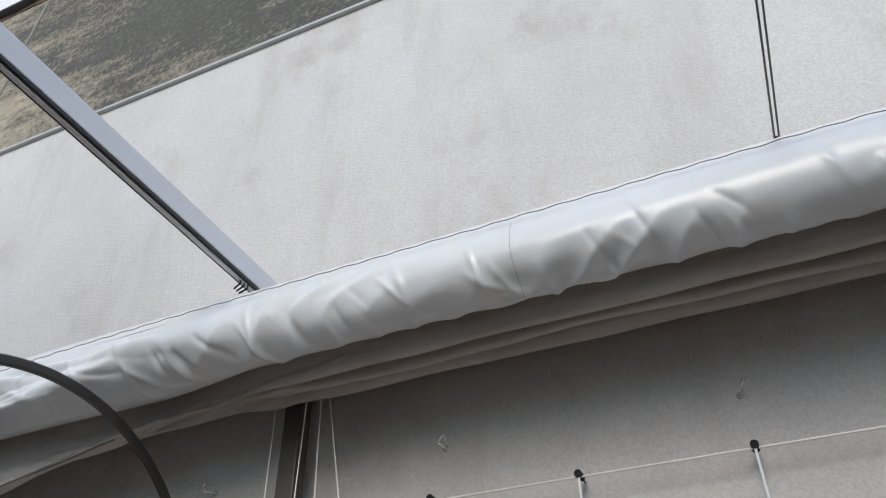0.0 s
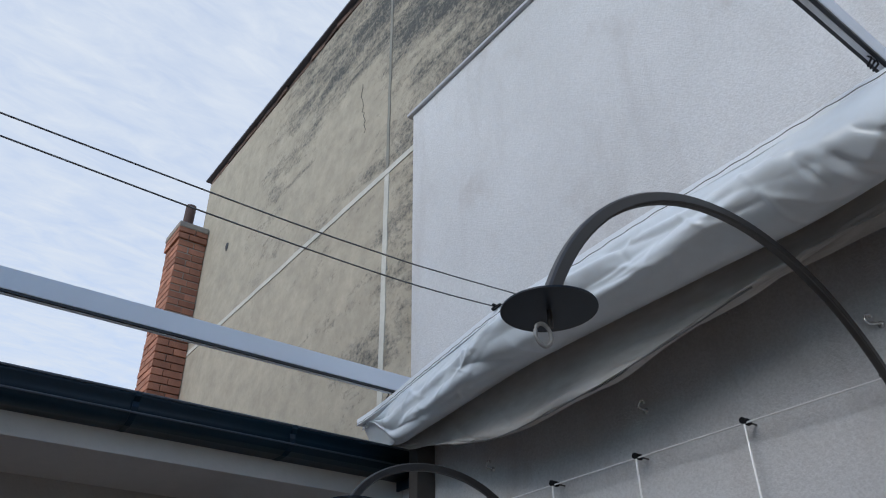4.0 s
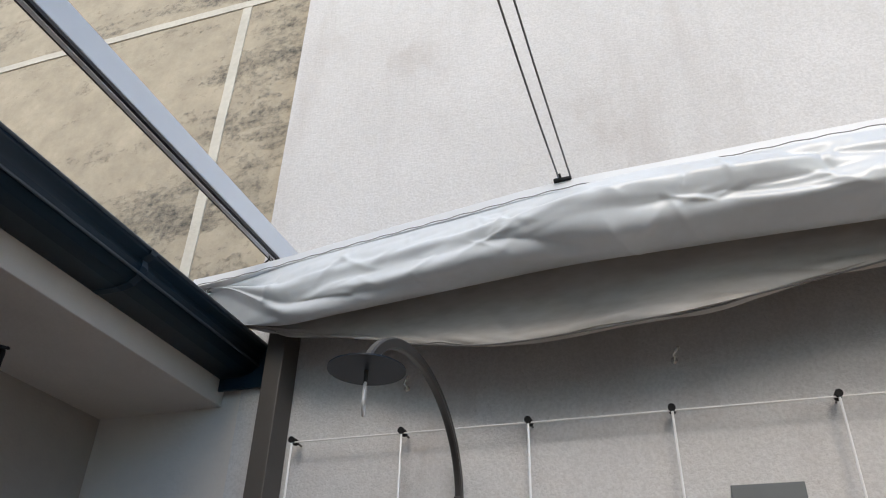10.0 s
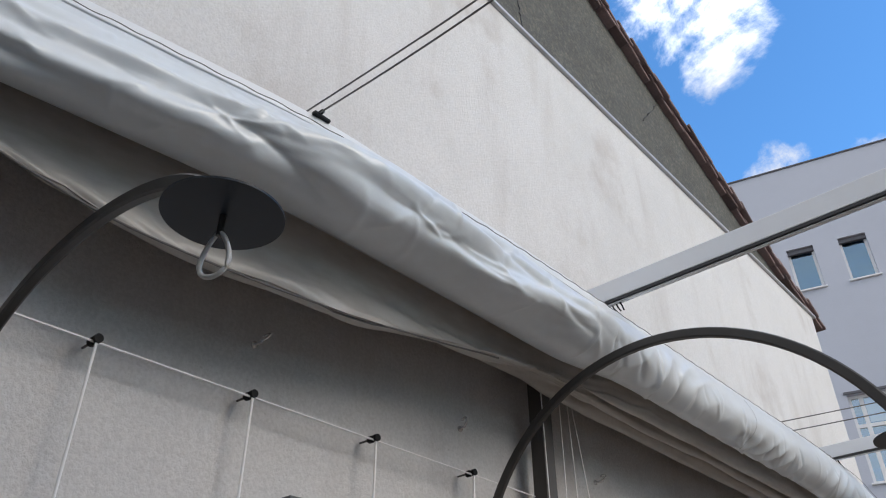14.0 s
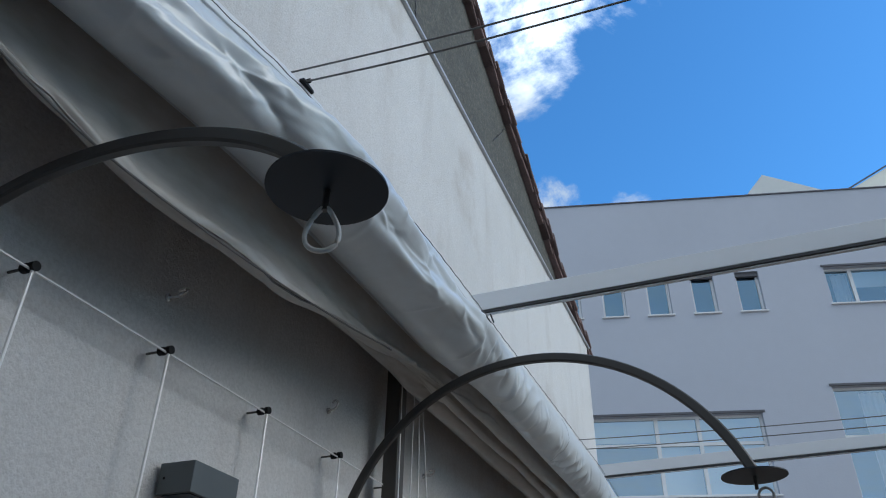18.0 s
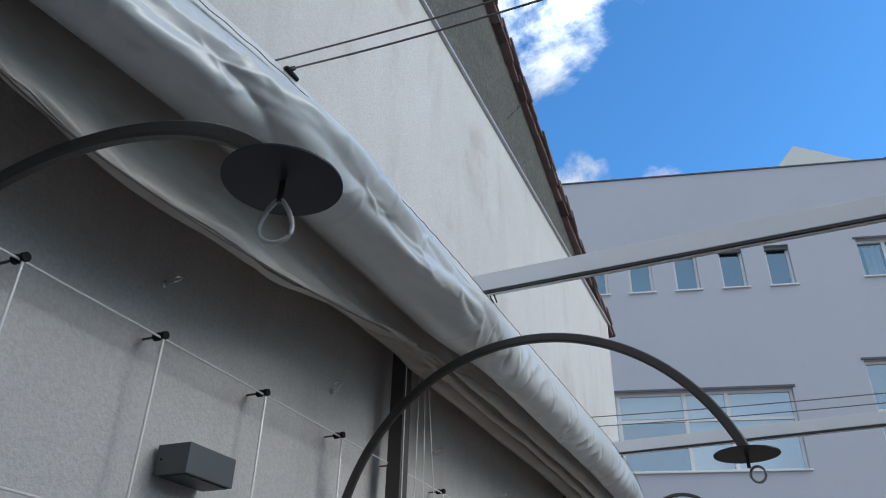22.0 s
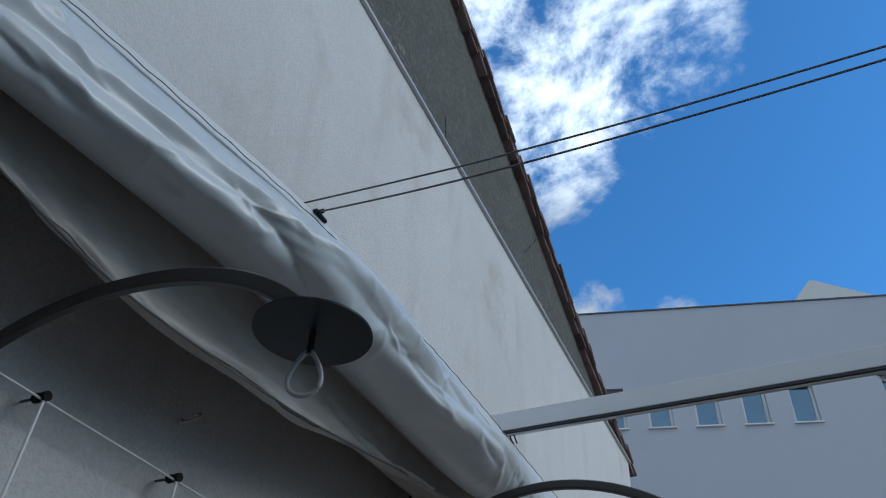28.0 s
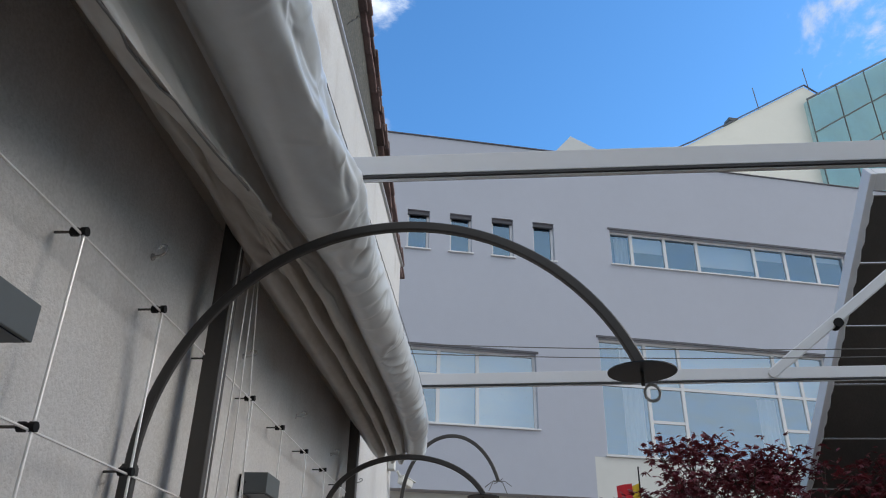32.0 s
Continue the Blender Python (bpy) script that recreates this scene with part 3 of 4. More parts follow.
for x, z0, rise, tall in RAILS:
    rail = thing("guide_rail", "white aluminium awning guide rail with a dark slot below", "guide rail", "awning guide rails", at=(x, 0, z0))
    rail.rotation_euler = (-rise, 0, 0)
    bm = B()
    box(bm, (-0.017, -3.2, 0.006), (0.017, 1.853, tall), 0.003)
    part("profile", bm, M_ALU, rail)
    bm = B()
    box(bm, (-0.0155, -3.2, -0.004), (0.0155, 1.85, 0.005))
    part("slot", bm, M_DARK, rail, "black rubber slot")
    bm = B()
    box(bm, (-0.006, -3.2, -0.0085), (0.006, 1.85, -0.0045))
    part("lip", bm, M_ALU, rail)
    for k in range(3):
        bm = B()
        yy = smooth_bar(x) + 0.012 + 0.016 * k
        sweep(bm, [(-0.004 + 0.004 * k, yy, 0.0), (0.008, yy - 0.004, -0.02), (-0.004, yy - 0.014 - 0.004 * k, -0.045)], flat_section(0.005, 0.003), side=(0, 1, 0))
        part("strap", bm, M_BLACK, rail, "short black hanging strap")

# ---------------------------------------------------------------- folded awning
def catmull(points, n):
    out = []
    p = [points[0]] + list(points) + [points[-1]]
    seg = len(points) - 1
    for i in range(n + 1):
        t = i / n * seg
        k = min(int(t), seg - 1)
        u = t - k
        a, b, c, d = p[k:k + 4]
        out.append(tuple(0.5 * (2 * b[j] + (c[j] - a[j]) * u + (2 * a[j] - 5 * b[j] + 4 * c[j] - d[j]) * u * u + (3 * b[j] - a[j] - 3 * c[j] + d[j]) * u ** 3) for j in (0, 1)))
    return out


def ease(k):
    k = max(0.0, min(1.0, k))
    return k * k * (3 - 2 * k)


def profile(x):
    """Section of the gathered cloth, from the front bar down and back to the wall: a front fall that rolls under, then one
    deep hanging lobe in the west bay or a stack of narrow pleats in the east bay."""
    yb = smooth_bar(x)
    q = min(1.0, (1.80 - yb) / 0.405)
    d = (x + 2.72) / (1.52 if x > -2.72 else 0.98)
    s = (1 + math.cos(math.pi * d)) / 2 if abs(d) < 1 else 0.0
    f = ease((x + 1.62) / 0.62)
    e = ease((-3.46 - x) / 0.36)
    n1 = noise.noise((x * 2.1, 7.7, 2.0))
    n2 = noise.noise((x * 3.4, 1.7, 8.0))
    n3 = noise.noise((x * 1.3, 4.3, 1.1))
    west = [(0.0, 2.797), (-0.030, 2.768), (-0.056 + 0.008 * n1, 2.730), (-0.072 + 0.012 * n1, 2.690), (-0.074 + 0.012 * n1, 2.650 + 0.006 * n2), (-0.050, 2.613 + 0.010 * n2), (0.004, 2.596 + 0.010 * n2),
            (0.070, 2.598 + 0.010 * n2), (0.128, 2.620), (0.162, 2.655),
            (0.182, 2.615 - 0.05 * s), (0.176, 2.600 - 0.098 * s), (0.163, 2.598 - 0.136 * s + 0.006 * n3), (0.166, 2.598 - 0.160 * s + 0.004 * n3), (0.192, 2.602 - 0.160 * s),
            (0.220, 2.610 - 0.155 * s), (0.238, 2.625 - 0.125 * s), (0.252, 2.645 - 0.10 * s), (0.262, 2.665 - 0.07 * s), (0.276, 2.650 - 0.075 * s + 0.008 * n1), (0.296, 2.636 - 0.068 * s),
            (0.326, 2.642 - 0.05 * s), (0.356, 2.672 - 0.02 * s), (0.395, 2.74), (0.405, 2.79)]
    p1, p2, p3 = (0.010 * noise.noise((x * 1.7, k * 3.1, 6.0)) for k in (1, 2, 3))
    east = [(-0.012, 2.802), (-0.034, 2.765), (-0.050, 2.720), (-0.050 + 0.006 * n1, 2.674), (-0.028 + 0.006 * n1, 2.632), (0.018, 2.604 + 0.007 * n2), (0.052, 2.604 + 0.007 * n2),
            (0.080, 2.626), (0.092, 2.650), (0.102, 2.662),
            (0.110, 2.640 + p1), (0.112, 2.606 + p1), (0.124, 2.584 + p1), (0.146, 2.584 + p1), (0.162, 2.612),
            (0.172, 2.655), (0.182, 2.628 + p2), (0.192, 2.596 + p2), (0.216, 2.590 + p2), (0.236, 2.625), (0.252, 2.660),
            (0.274, 2.622 + p3), (0.318, 2.612 + p3), (0.392, 2.69), (0.402, 2.79)]
    pts = [(yb + q * (a[0] + (b[0] - a[0]) * f), a[1] + (b[1] - a[1]) * f) for a, b in zip(west, east)]
    pts = [(y, z - bar_sag(x) * max(0.0, 1 - i / 6)) for i, (y, z) in enumerate(pts)]
    if e:
        pts = [(y + (yb + 0.01 - y) * e, z + (2.775 - z) * e) if i < 6 else (y + (1.70 - y) * e * 0.9, z + (2.69 - z) * e * 0.85) for i, (y, z) in enumerate(pts)]
    return pts


NU = 168
NX = 920
XS = [-3.86 + i * 5.5 / NX for i in range(NX + 1)]
# sharp creases of the cloth: middle x, place down the section, direction, half length, width, depth
crng = random.Random(41)
CREASES = []
for i in range(16):
    CREASES.append((crng.uniform(-3.5, -1.5), crng.uniform(1.5, 6.0), crng.uniform(-0.5, 0.5), crng.uniform(0.07, 0.2), crng.uniform(0.010, 0.018), crng.choice((-1, -1, 1)) * crng.uniform(0.002, 0.005)))
for i in range(14):
    CREASES.append((crng.uniform(-3.4, -1.5), crng.uniform(10.5, 13.0), crng.uniform(-0.9, 0.9), crng.uniform(0.06, 0.16), crng.uniform(0.010, 0.02), crng.choice((-1, 1)) * crng.uniform(0.003, 0.007)))
# pinches where the roll is gathered near the middle post and along the east bay
for x0, t0, n in ((-1.45, 5.2, 7), (-1.15, 5.0, 4), (-0.45, 5.2, 3), (0.25, 5.4, 4)):
    for i in range(n):
        CREASES.append((x0 + crng.uniform(-0.14, 0.14), t0 + crng.uniform(-1.3, 0.7), 0.9 + crng.uniform(-0.5, 0.5), crng.uniform(0.05, 0.12), crng.uniform(0.007, 0.012), crng.choice((-1, 1)) * crng.uniform(0.005, 0.010)))
# folds running together at both ends of the hanging lobe
for x0, n in ((-3.45, 9), (-1.35, 12)):
    for i in range(n):
        CREASES.append((x0 + crng.uniform(-0.2, 0.2), 8.5 + 14.0 * i / n, crng.uniform(-0.14, 0.14), crng.uniform(0.16, 0.34), crng.uniform(0.007, 0.013), crng.choice((-1, 1)) * crng.uniform(0.006, 0.012)))
for i in range(34):
    CREASES.append((crng.uniform(-3.6, -1.6), crng.uniform(1.2, 6.2), crng.choice((-1, 1)) * crng.uniform(0.3, 1.25), crng.uniform(0.04, 0.11), crng.uniform(0.005, 0.010), crng.choice((-1, -1, 1)) * crng.uniform(0.003, 0.0065)))
for i in range(26):
    CREASES.append((crng.uniform(-3.7, 1.5), crng.uniform(0.9, 1.6), crng.uniform(1.2, 1.9), crng.uniform(0.02, 0.045), crng.uniform(0.006, 0.010), -crng.uniform(0.002, 0.004)))
for i in range(30):
    CREASES.append((crng.uniform(-1.4, 1.5), crng.uniform(2.5, 6.0), 0.95 + crng.uniform(-0.35, 0.35), crng.uniform(0.04, 0.10), crng.uniform(0.006, 0.011), crng.choice((-1, 1)) * crng.uniform(0.003, 0.006)))
DOWN = 0.040
SPAN = [(cx - 0.4, cx + 0.4, cx, ct * DOWN, math.cos(an), math.sin(an), hl, wd, dp) for cx, ct, an, hl, wd, dp in CREASES]
verts, faces = [], []
for i, x in enumerate(XS):
    row = catmull(profile(x), NU)
    near = [c for c in SPAN if c[0] < x < c[1]]
    east = ease((x + 1.75) / 0.5)
    for j, (y, z) in enumerate(row):
        t = j / NU * 24
        a, b = row[max(j - 1, 0)], row[min(j + 1, NU)]
        ty, tz = b[0] - a[0], b[1] - a[1]
        ln = math.hypot(ty, tz) or 1
        ny, nz = -tz / ln, ty / ln
        edge = min(1.0, t * 0.55, (24 - t) * 0.5)
        v = t * DOWN
        d = 0.0
        for _, _, cx, cv, ca, sa, hl, wd, dp in near:
            dx, dv = x - cx, v - cv
            k = (dx * ca + dv * sa) / hl
            if k * k >= 1:
                continue
            r = abs(dv * ca - dx * sa + 0.008 * math.sin(dx * 26 + cx * 30)) / wd
            if r < 4:
                d += dp * (1 - k * k) * math.exp(-r * (0.4 + 0.6 * r))
        front = ease((7.2 - t) / 1.6)
        lobe = ease((t - 9.2) / 1.2)
        warp = noise.noise((x * 2.6, t * 0.35, 40.0))
        if front > 0:
            # slanting tension folds of the east fall
            ph = (x + 0.85 * v + 0.11 * warp + 0.05 * noise.noise((x * 0.9, 3.3, 0.0))) / 0.125
            size = 0.45 + 1.3 * noise.noise((x * 2.2, t * 0.25, 15.0))
            fold = (abs(math.sin(math.pi * ph)) - 0.6) * max(0.0, size) * (0.25 + 0.75 * ease(t / 3.5))
            # broad swells and long soft ridges of the west fall
            swell = noise.noise((x * 2.0 + t * 0.14, t * 0.36, 3.0))
            ridge = 0.45 - abs(noise.noise((x * 1.9 - t * 0.20 + 0.4 * warp, t * 0.34, 12.0)))
            fine = 0.5 - abs(noise.noise((x * 4.6 + t * 0.5, t * 0.8 + warp, 27.0)))
            # one long crease where the flat upper strip breaks into the roll
            tc = 2.7 + 1.1 * noise.noise((x * 1.3, 8.0, 2.0)) + 0.3 * noise.noise((x * 4.0, 1.0, 6.0))
            br = (t - tc) / (0.30 if t < tc else 0.75)
            crease = -math.exp(-br * br) * (0.55 + 0.9 * noise.noise((x * 1.7, 5.0, 19.0)))
            d += front * (east * (0.0155 * fold + 0.005 * swell) + (1 - east) * (0.032 * swell + 0.030 * ridge + 0.007 * fine + 0.020 * crease))
        if lobe > 0:
            ridge = 0.45 - abs(noise.noise((x * 1.1 + 0.3 * warp, t * 0.55, 33.0)))
            dent = noise.noise((x * 3.6 + t * 0.2, t * 0.45, 51.0))
            d += lobe * (1 - 0.55 * east) * (0.015 * ridge + 0.014 * dent)
            pull = 0.36 - abs(noise.noise((x * 4.4 - t * 0.42 + 0.5 * warp, t * 0.22, 71.0)))
            d += lobe * (1 - east) * 0.016 * pull
        d *= edge
        verts.append((x + edge * 0.004 * noise.noise((x * 4, t * 0.3, 9)), min(y + ny * d, 1.85), z + nz * d))
for i in range(len(XS) - 1):
    for j in range(NU):
        k = i * (NU + 1) + j
        faces.append((k, k + 1, k + NU + 2, k + NU + 1))
awning = thing("folded_awning", "grey tarpaulin awning gathered in sagging folds along the wall", "awning", at=(0, 0, 0))
me = bpy.data.meshes.new("canvas")
me.from_pydata(verts, [], faces)
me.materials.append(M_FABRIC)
# rear folds and lobe get the copy with shade in its colour
me.materials.append(M_FABRIC_SHADED)
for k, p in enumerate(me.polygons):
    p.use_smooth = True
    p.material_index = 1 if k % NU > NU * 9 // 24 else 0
canvas = new("canvas", me)
canvas.parent = awning
bm = B()
line = [(x, smooth_bar(x) + 0.012, 2.799 - bar_sag(x)) for x in [-3.88 + i * 0.06 for i in range(92)]]
sweep(bm, line, flat_section(0.042, 0.027, 0.1), side=(0, 1, 0))
part("front_bar", bm, M_ALU, awning, "white aluminium front bar")
bm = B()
sweep(bm, [(x, y - 0.016, z + 0.002) for x, y, z in line], flat_section(0.012, 0.03, 0.1), side=(0, 1, 0))
part("keder_strip", bm, M_PVC, awning)
bm = B()
pts = []
for i in range(450):
    x = -3.84 + i * 0.012
    k = max(0.0, min(1.0, (x + 2.3) / 0.9))
    pts.append((x, smooth_bar(x) - 0.030 - 0.006 * k, 2.776 - bar_sag(x) + 0.008 * k + 0.0016 * math.sin(i * 0.9) + 0.0015 * noise.noise((i * 0.11, 0, 0))))
sweep(bm, pts, ring_section(0.0015, 4))
part("seam", bm, M_CABLE, awning, "dark stitched seam")
bm = B()
near = min(range(len(XS)), key=lambda i: abs(XS[i] + 0.42))
sweep(bm, [(verts[near * (NU + 1) + j][0], verts[near * (NU + 1) + j][1] - 0.001, verts[near * (NU + 1) + j][2]) for j in range(5, 40)], ring_section(0.0004, 4))
part("seam", bm, M_CABLE, awning, "dark stitched seam")
bm = B()
hem = []
for i in range(0, len(XS), 4):
    if -3.2 < XS[i] < -1.75:
        row = verts[i * (NU + 1) + int(NU * 0.5):i * (NU + 1) + int(NU * 0.62)]
        hem.append(min(row, key=lambda p: p[2]))
hem = [tuple(sum(hem[min(max(i + k, 0), len(hem) - 1)][j] for k in (-3, -2, -1, 0, 1, 2, 3)) / 7 for j in (0, 1, 2)) for i in range(len(hem))]
sweep(bm, [(x, y, z - 0.002) for x, y, z in hem], ring_section(0.0026, 8))
part("hem", bm, M_CABLE, awning, "rolled lower hem", True)
bm = B()
box(bm, (-3.76, 1.80, 2.765), (1.64, 1.853, 2.82), 0.006)
part("wall_bar", bm, M_TAUPE, awning, "taupe wall-side bar")

# ---------------------------------------------------------------- wire trellis on the wall
KX = (-3.534, -3.181, -2.808, -2.425, -2.026, -1.621, -1.25, -0.836, -0.435, -0.02, 0.38, 0.78, 1.17, 1.56, 1.89, 2.24, 2.57)
KZ = (2.302, 1.905, 1.508, 1.11, 0.71)
trellis = thing("wire_trellis", "stainless wire plant trellis on black stand-offs on the white wall", "trellis", at=(0, 1.8, 0))
for z in KZ:
    bm = B()
    rod(bm, (KX[0], -0.004, z - 0.006), (KX[-1], -0.004, z - 0.006), 0.0028, 6)
    part("wire", bm, M_STRAND, trellis)
for x in KX:
    bm = B()
    rod(bm, (x, -0.008, 0.3), (x, -0.008, KZ[0] - 0.004), 0.0033, 8)
    part("wire", bm, M_WIRE, trellis)
bm = B()
rod(bm, (0, -0.015, 0), (0, -0.003, 0), 0.0098, 16)
rod(bm, (0, -0.003, 0), (0, 0.006, 0), 0.007, 12)
rod(bm, (0, 0.006, 0), (0, 0.019, 0), 0.0098, 16)
knob = finish("standoff", bm, M_BLACK)
bm = B()
rod(bm, (0, 0.016, 0), (0, 0.056, 0), 0.003, 8)
screw = finish("screw", bm, M_POST, True)
for z in KZ:
    for x in KX:
        o = new("standoff", knob)
        o.parent = trellis
        o.location = (x, 0, z)
        o = new("screw", screw)
        o.parent = trellis
        o.location = (x, 0, z)

# open screw hooks above it
bm = B()
pts = [(0, 0.0, 0), (0, -0.012, 0), (0, -0.026, 0)] + [(0.004 * math.sin(a), -0.030 - 0.0115 * math.cos(a), 0.0115 + 0.0115 * math.sin(a)) for a in [-1.57 + i * 0.3 for i in range(15)]]
sweep(bm, pts, ring_section(0.0031, 6), side=(1, 0, 0))
rod(bm, (0, -0.003, 0), (0, 0.001, 0), 0.0085, 14)
hook_mesh = finish("hook", bm, M_HOOK, True)
for i in range(7):
    o = new("wall_hook", hook_mesh)
    o.location = (-3.195 + 0.793 * i, WALL, 2.455 + 0.004 * (i % 2))
    o.rotation_euler = (0, 0.35 * math.sin(i * 2.3), 0.3 * math.sin(i * 1.7 + 1))
    o.scale = (1.15, 1.15, 1.15)
    tagged(o, "small zinc screw hook in the white wall", "hook", "wall hooks")

# ---------------------------------------------------------------- wall lights
for i, x in enumerate((-2.234, -0.604, 0.966)):
    light = thing("wall_light", "anthracite box-shaped up-and-down wall light", "wall light", "wall lights", at=(x, WALL, 2.051))
    bm = B()
    box(bm, (-0.082, -0.102, -0.034), (0.082, -0.010, 0.034), 0.002)
    part("housing", bm, M_BOX, light)
    bm = B()
    box(bm, (-0.07, -0.010, -0.029), (0.07, 0.0, 0.029))
    part("back_plate", bm, M_BLACK, light)
    bm = B()
    box(bm, (-0.074, -0.094, -0.0365), (0.074, -0.022, -0.0342))
    part("lens", bm, M_DISC, light, "dark glass lower lens")
    bm = B()
    rod(bm, (-0.0822, -0.026, 0.0), (-0.0832, -0.026, 0.0), 0.003, 8)
    part("screw", bm, M_BLACK, light)


# ---------------------------------------------------------------- arched lamp stands
def arched_stand(x, y0, y1, top, zdisc, lean=0.0, disc=0.078, turn=0.0, bare=False, dark=False):
    label = "dark steel arched stand with a bare wired end" if bare else "dark steel arched lamp stand with a disc and cord loop"
    stand = thing("arched_lamp_stand", label, "lamp stand", "arched lamp stands", at=(x, y0, 0))
    end = 0.88 * math.pi
    rz = (top - zdisc) / (1 - math.sin(end))
    z0 = top - rz
    ry = (y0 - y1) / (1 - math.cos(end))
    bm = B()
    box(bm, (-0.0115, -0.016, 0.01), (0.0115, 0.016, z0 + 0.012), 0.003)
    part("pole", bm, M_LAMP, stand)
    bm = B()
    box(bm, (-0.013, -0.0175, z0 - 0.012), (0.013, 0.0175, z0 + 0.006), 0.002)
    part("joint", bm, M_LAMP, stand)
    bm = B()
    box(bm, (-0.08, -0.08, 0), (0.08, 0.035, 0.01), 0.003)
    part("base_plate", bm, M_LAMP, stand)
    pts = []
    for i in range(49):
        a = end * i / 48
        pts.append((lean * (1 - math.cos(a)) / 2, -ry * (1 - math.cos(a)), z0 + rz * math.sin(a)))
    bm = B()
    sweep(bm, pts, flat_section(0.019, 0.026, 0.2), side=(1, 0, 0))
    part("arch", bm, M_LAMP, stand)
    ex, ey, ez = pts[-1]
    if bare:
        for k in range(6):
            bm = B()
            c, q = math.cos(k * 1.05 + 0.3), math.sin(k * 1.05 + 0.3)
            sweep(bm, [(ex, ey, ez), (ex + 0.05 * c, ey + 0.05 * q, ez - 0.004), (ex + 0.1 * c, ey + 0.1 * q, ez - 0.04 * (k % 3))], ring_section(0.003, 6))
            part("wire_end", bm, M_CABLE, stand, "loose black wire")
        return stand
    bm = B()
    rod(bm, (ex, ey, ez - 0.014), (ex, ey, ez - 0.011), disc, 48)
    part("disc", bm, M_DISC, stand, "thin round steel disc")
    bm = B()
    rod(bm, (ex, ey, ez - 0.045), (ex, ey, ez), 0.0045, 8)
    part("stem", bm, M_LAMP, stand)
    bm = B()
    loop = []
    for i in range(32):
        a = 2 * math.pi * i / 32
        w = 0.0195 * math.sin(a) * (1 - 0.45 * math.cos(a))
        loop.append((ex + w * math.cos(turn), ey + w * math.sin(turn), ez - 0.072 + 0.032 * math.cos(a)))
    if dark:
        loop = [(ex, ey - 0.018 + 0.017 * math.cos(2 * math.pi * i / 24), ez - 0.062 + 0.019 * math.sin(2 * math.pi * i / 24)) for i in range(24)]
    sweep(bm, loop, ring_section(0.0034, 6), closed=True)
    part("cord_loop", bm, M_RING if dark else M_LOOP, stand, "grey coiled loop" if dark else "pale cord loop", True)
    return stand


arched_stand(-3.01, 1.815, 1.08, 2.335, 2.185, 0.035, turn=1.93)
arched_stand(-1.58, 1.815, 0.63, 2.535, 2.145, -0.05, turn=1.8, dark=True)
arched_stand(0.55, 1.815, 1.03, 2.40, 2.22, turn=0.6)
arched_stand(2.4, 1.66, 0.95, 2.95, 2.62, bare=True)

# ---------------------------------------------------------------- pull cables
def cable(a, b, sag, name="pull_cable", label="thin grey pull cable stretched over the court", r=0.0024):
    bm = B()
    pts = []
    for i in range(33):
        k = i / 32
        p = Vector(a).lerp(Vector(b), k)
        p.z -= sag * 4 * k * (1 - k)
        pts.append(p)
    sweep(bm, pts, ring_section(r, 6))
    return one(name, bm, M_CABLE, label, "cable", group="pull cables")


def strand(x, section):
    """A slack cable through places (y, z) in one upright plane."""
    bm = B()
    sweep(bm, [(x, y, z) for y, z in catmull(section, 60)], ring_section(0.0024, 6))
    return one("pull_cable", bm, M_CABLE, "thin grey pull cable sagging over the court", "cable", group="pull cables")


strand(-2.600, [(1.83, 2.905), (1.49, 2.876), (1.16, 2.85), (0.93, 2.838), (0.4, 2.832), (-1.0, 2.86), (-3.2, 2.95)])
strand(-2.619, [(1.398, 2.806), (1.16, 2.786), (0.93, 2.776), (0.6, 2.774), (0.1, 2.782), (-1.0, 2.82), (-3.2, 2.93)])
cable((0.216, 1.83, 2.905), (0.216, -3.2, 2.93), 0.075)
cable((0.196, 1.398, 2.826), (0.196, -3.2, 2.90), 0.065)
for x, z in ((-2.61, 2.805), (0.206, 2.823)):
    bm = B()
    box(bm, (x - 0.023, 1.393, z - 0.0095), (x + 0.023, 1.407, z), 0.003)
    box(bm, (x - 0.010, 1.386, z - 0.001), (x - 0.002, 1.402, z + 0.008), 0.002)
    one("cable_clip", bm, M_BLACK, "small black cable clip on the awning bar", "clip", group="cable clips")
    bm = B()
    rod(bm, (x + 0.010, 1.835, 2.88), (x + 0.010, 1.835, 2.91), 0.012, 12)
    box(bm, (x - 0.005, 1.835, 2.885), (x + 0.025, 1.853, 2.905), 0.002)
    one("cable_pulley", bm, M_BLACK, "small black cable pulley on the white wall", "pulley", group="cable pulleys")
for x0, x1, z1 in ((-1.327, -1.305, 0.9), (-1.215, -1.245, 0.9), (-1.168, -1.14, 1.85), (-1.150, -0.99, 1.85)):
    cable((x0, 1.728, 2.70), (x1, 1.728, z1), 0.0, "hanging_cord", "thin white cord hanging from the awning beside a post", 0.002).data.materials[0] = M_STRAND

# ---------------------------------------------------------------- grey apartment block across the court
ANG = radians(14)
FACADE = Matrix(((math.sin(ANG), math.cos(ANG), 0, 13.0), (-math.cos(ANG), math.sin(ANG), 0, -0.5), (0, 0, 1, 0), (0, 0, 0, 1)))
block = thing("apartment_block", "grey rendered apartment block with white framed windows", "building")
block.matrix_world = FACADE
# openings: u from, u to, z from, z to, upright divisions, transom heights, blinds (0 none, 1 full, else share)
OPEN = [(-4.58 + 1.02 * i, -4.05 + 1.02 * i, 9.65, 10.67, (), (), (0,)) for i in range(5)]
OPEN.append((1.47, 7.95, 9.74, 10.68, (0.091, 0.227, 0.361, 0.603, 0.735, 0.867), (), (0, 0.5, 0, 0.75, 0.35, 0, 0.2)))
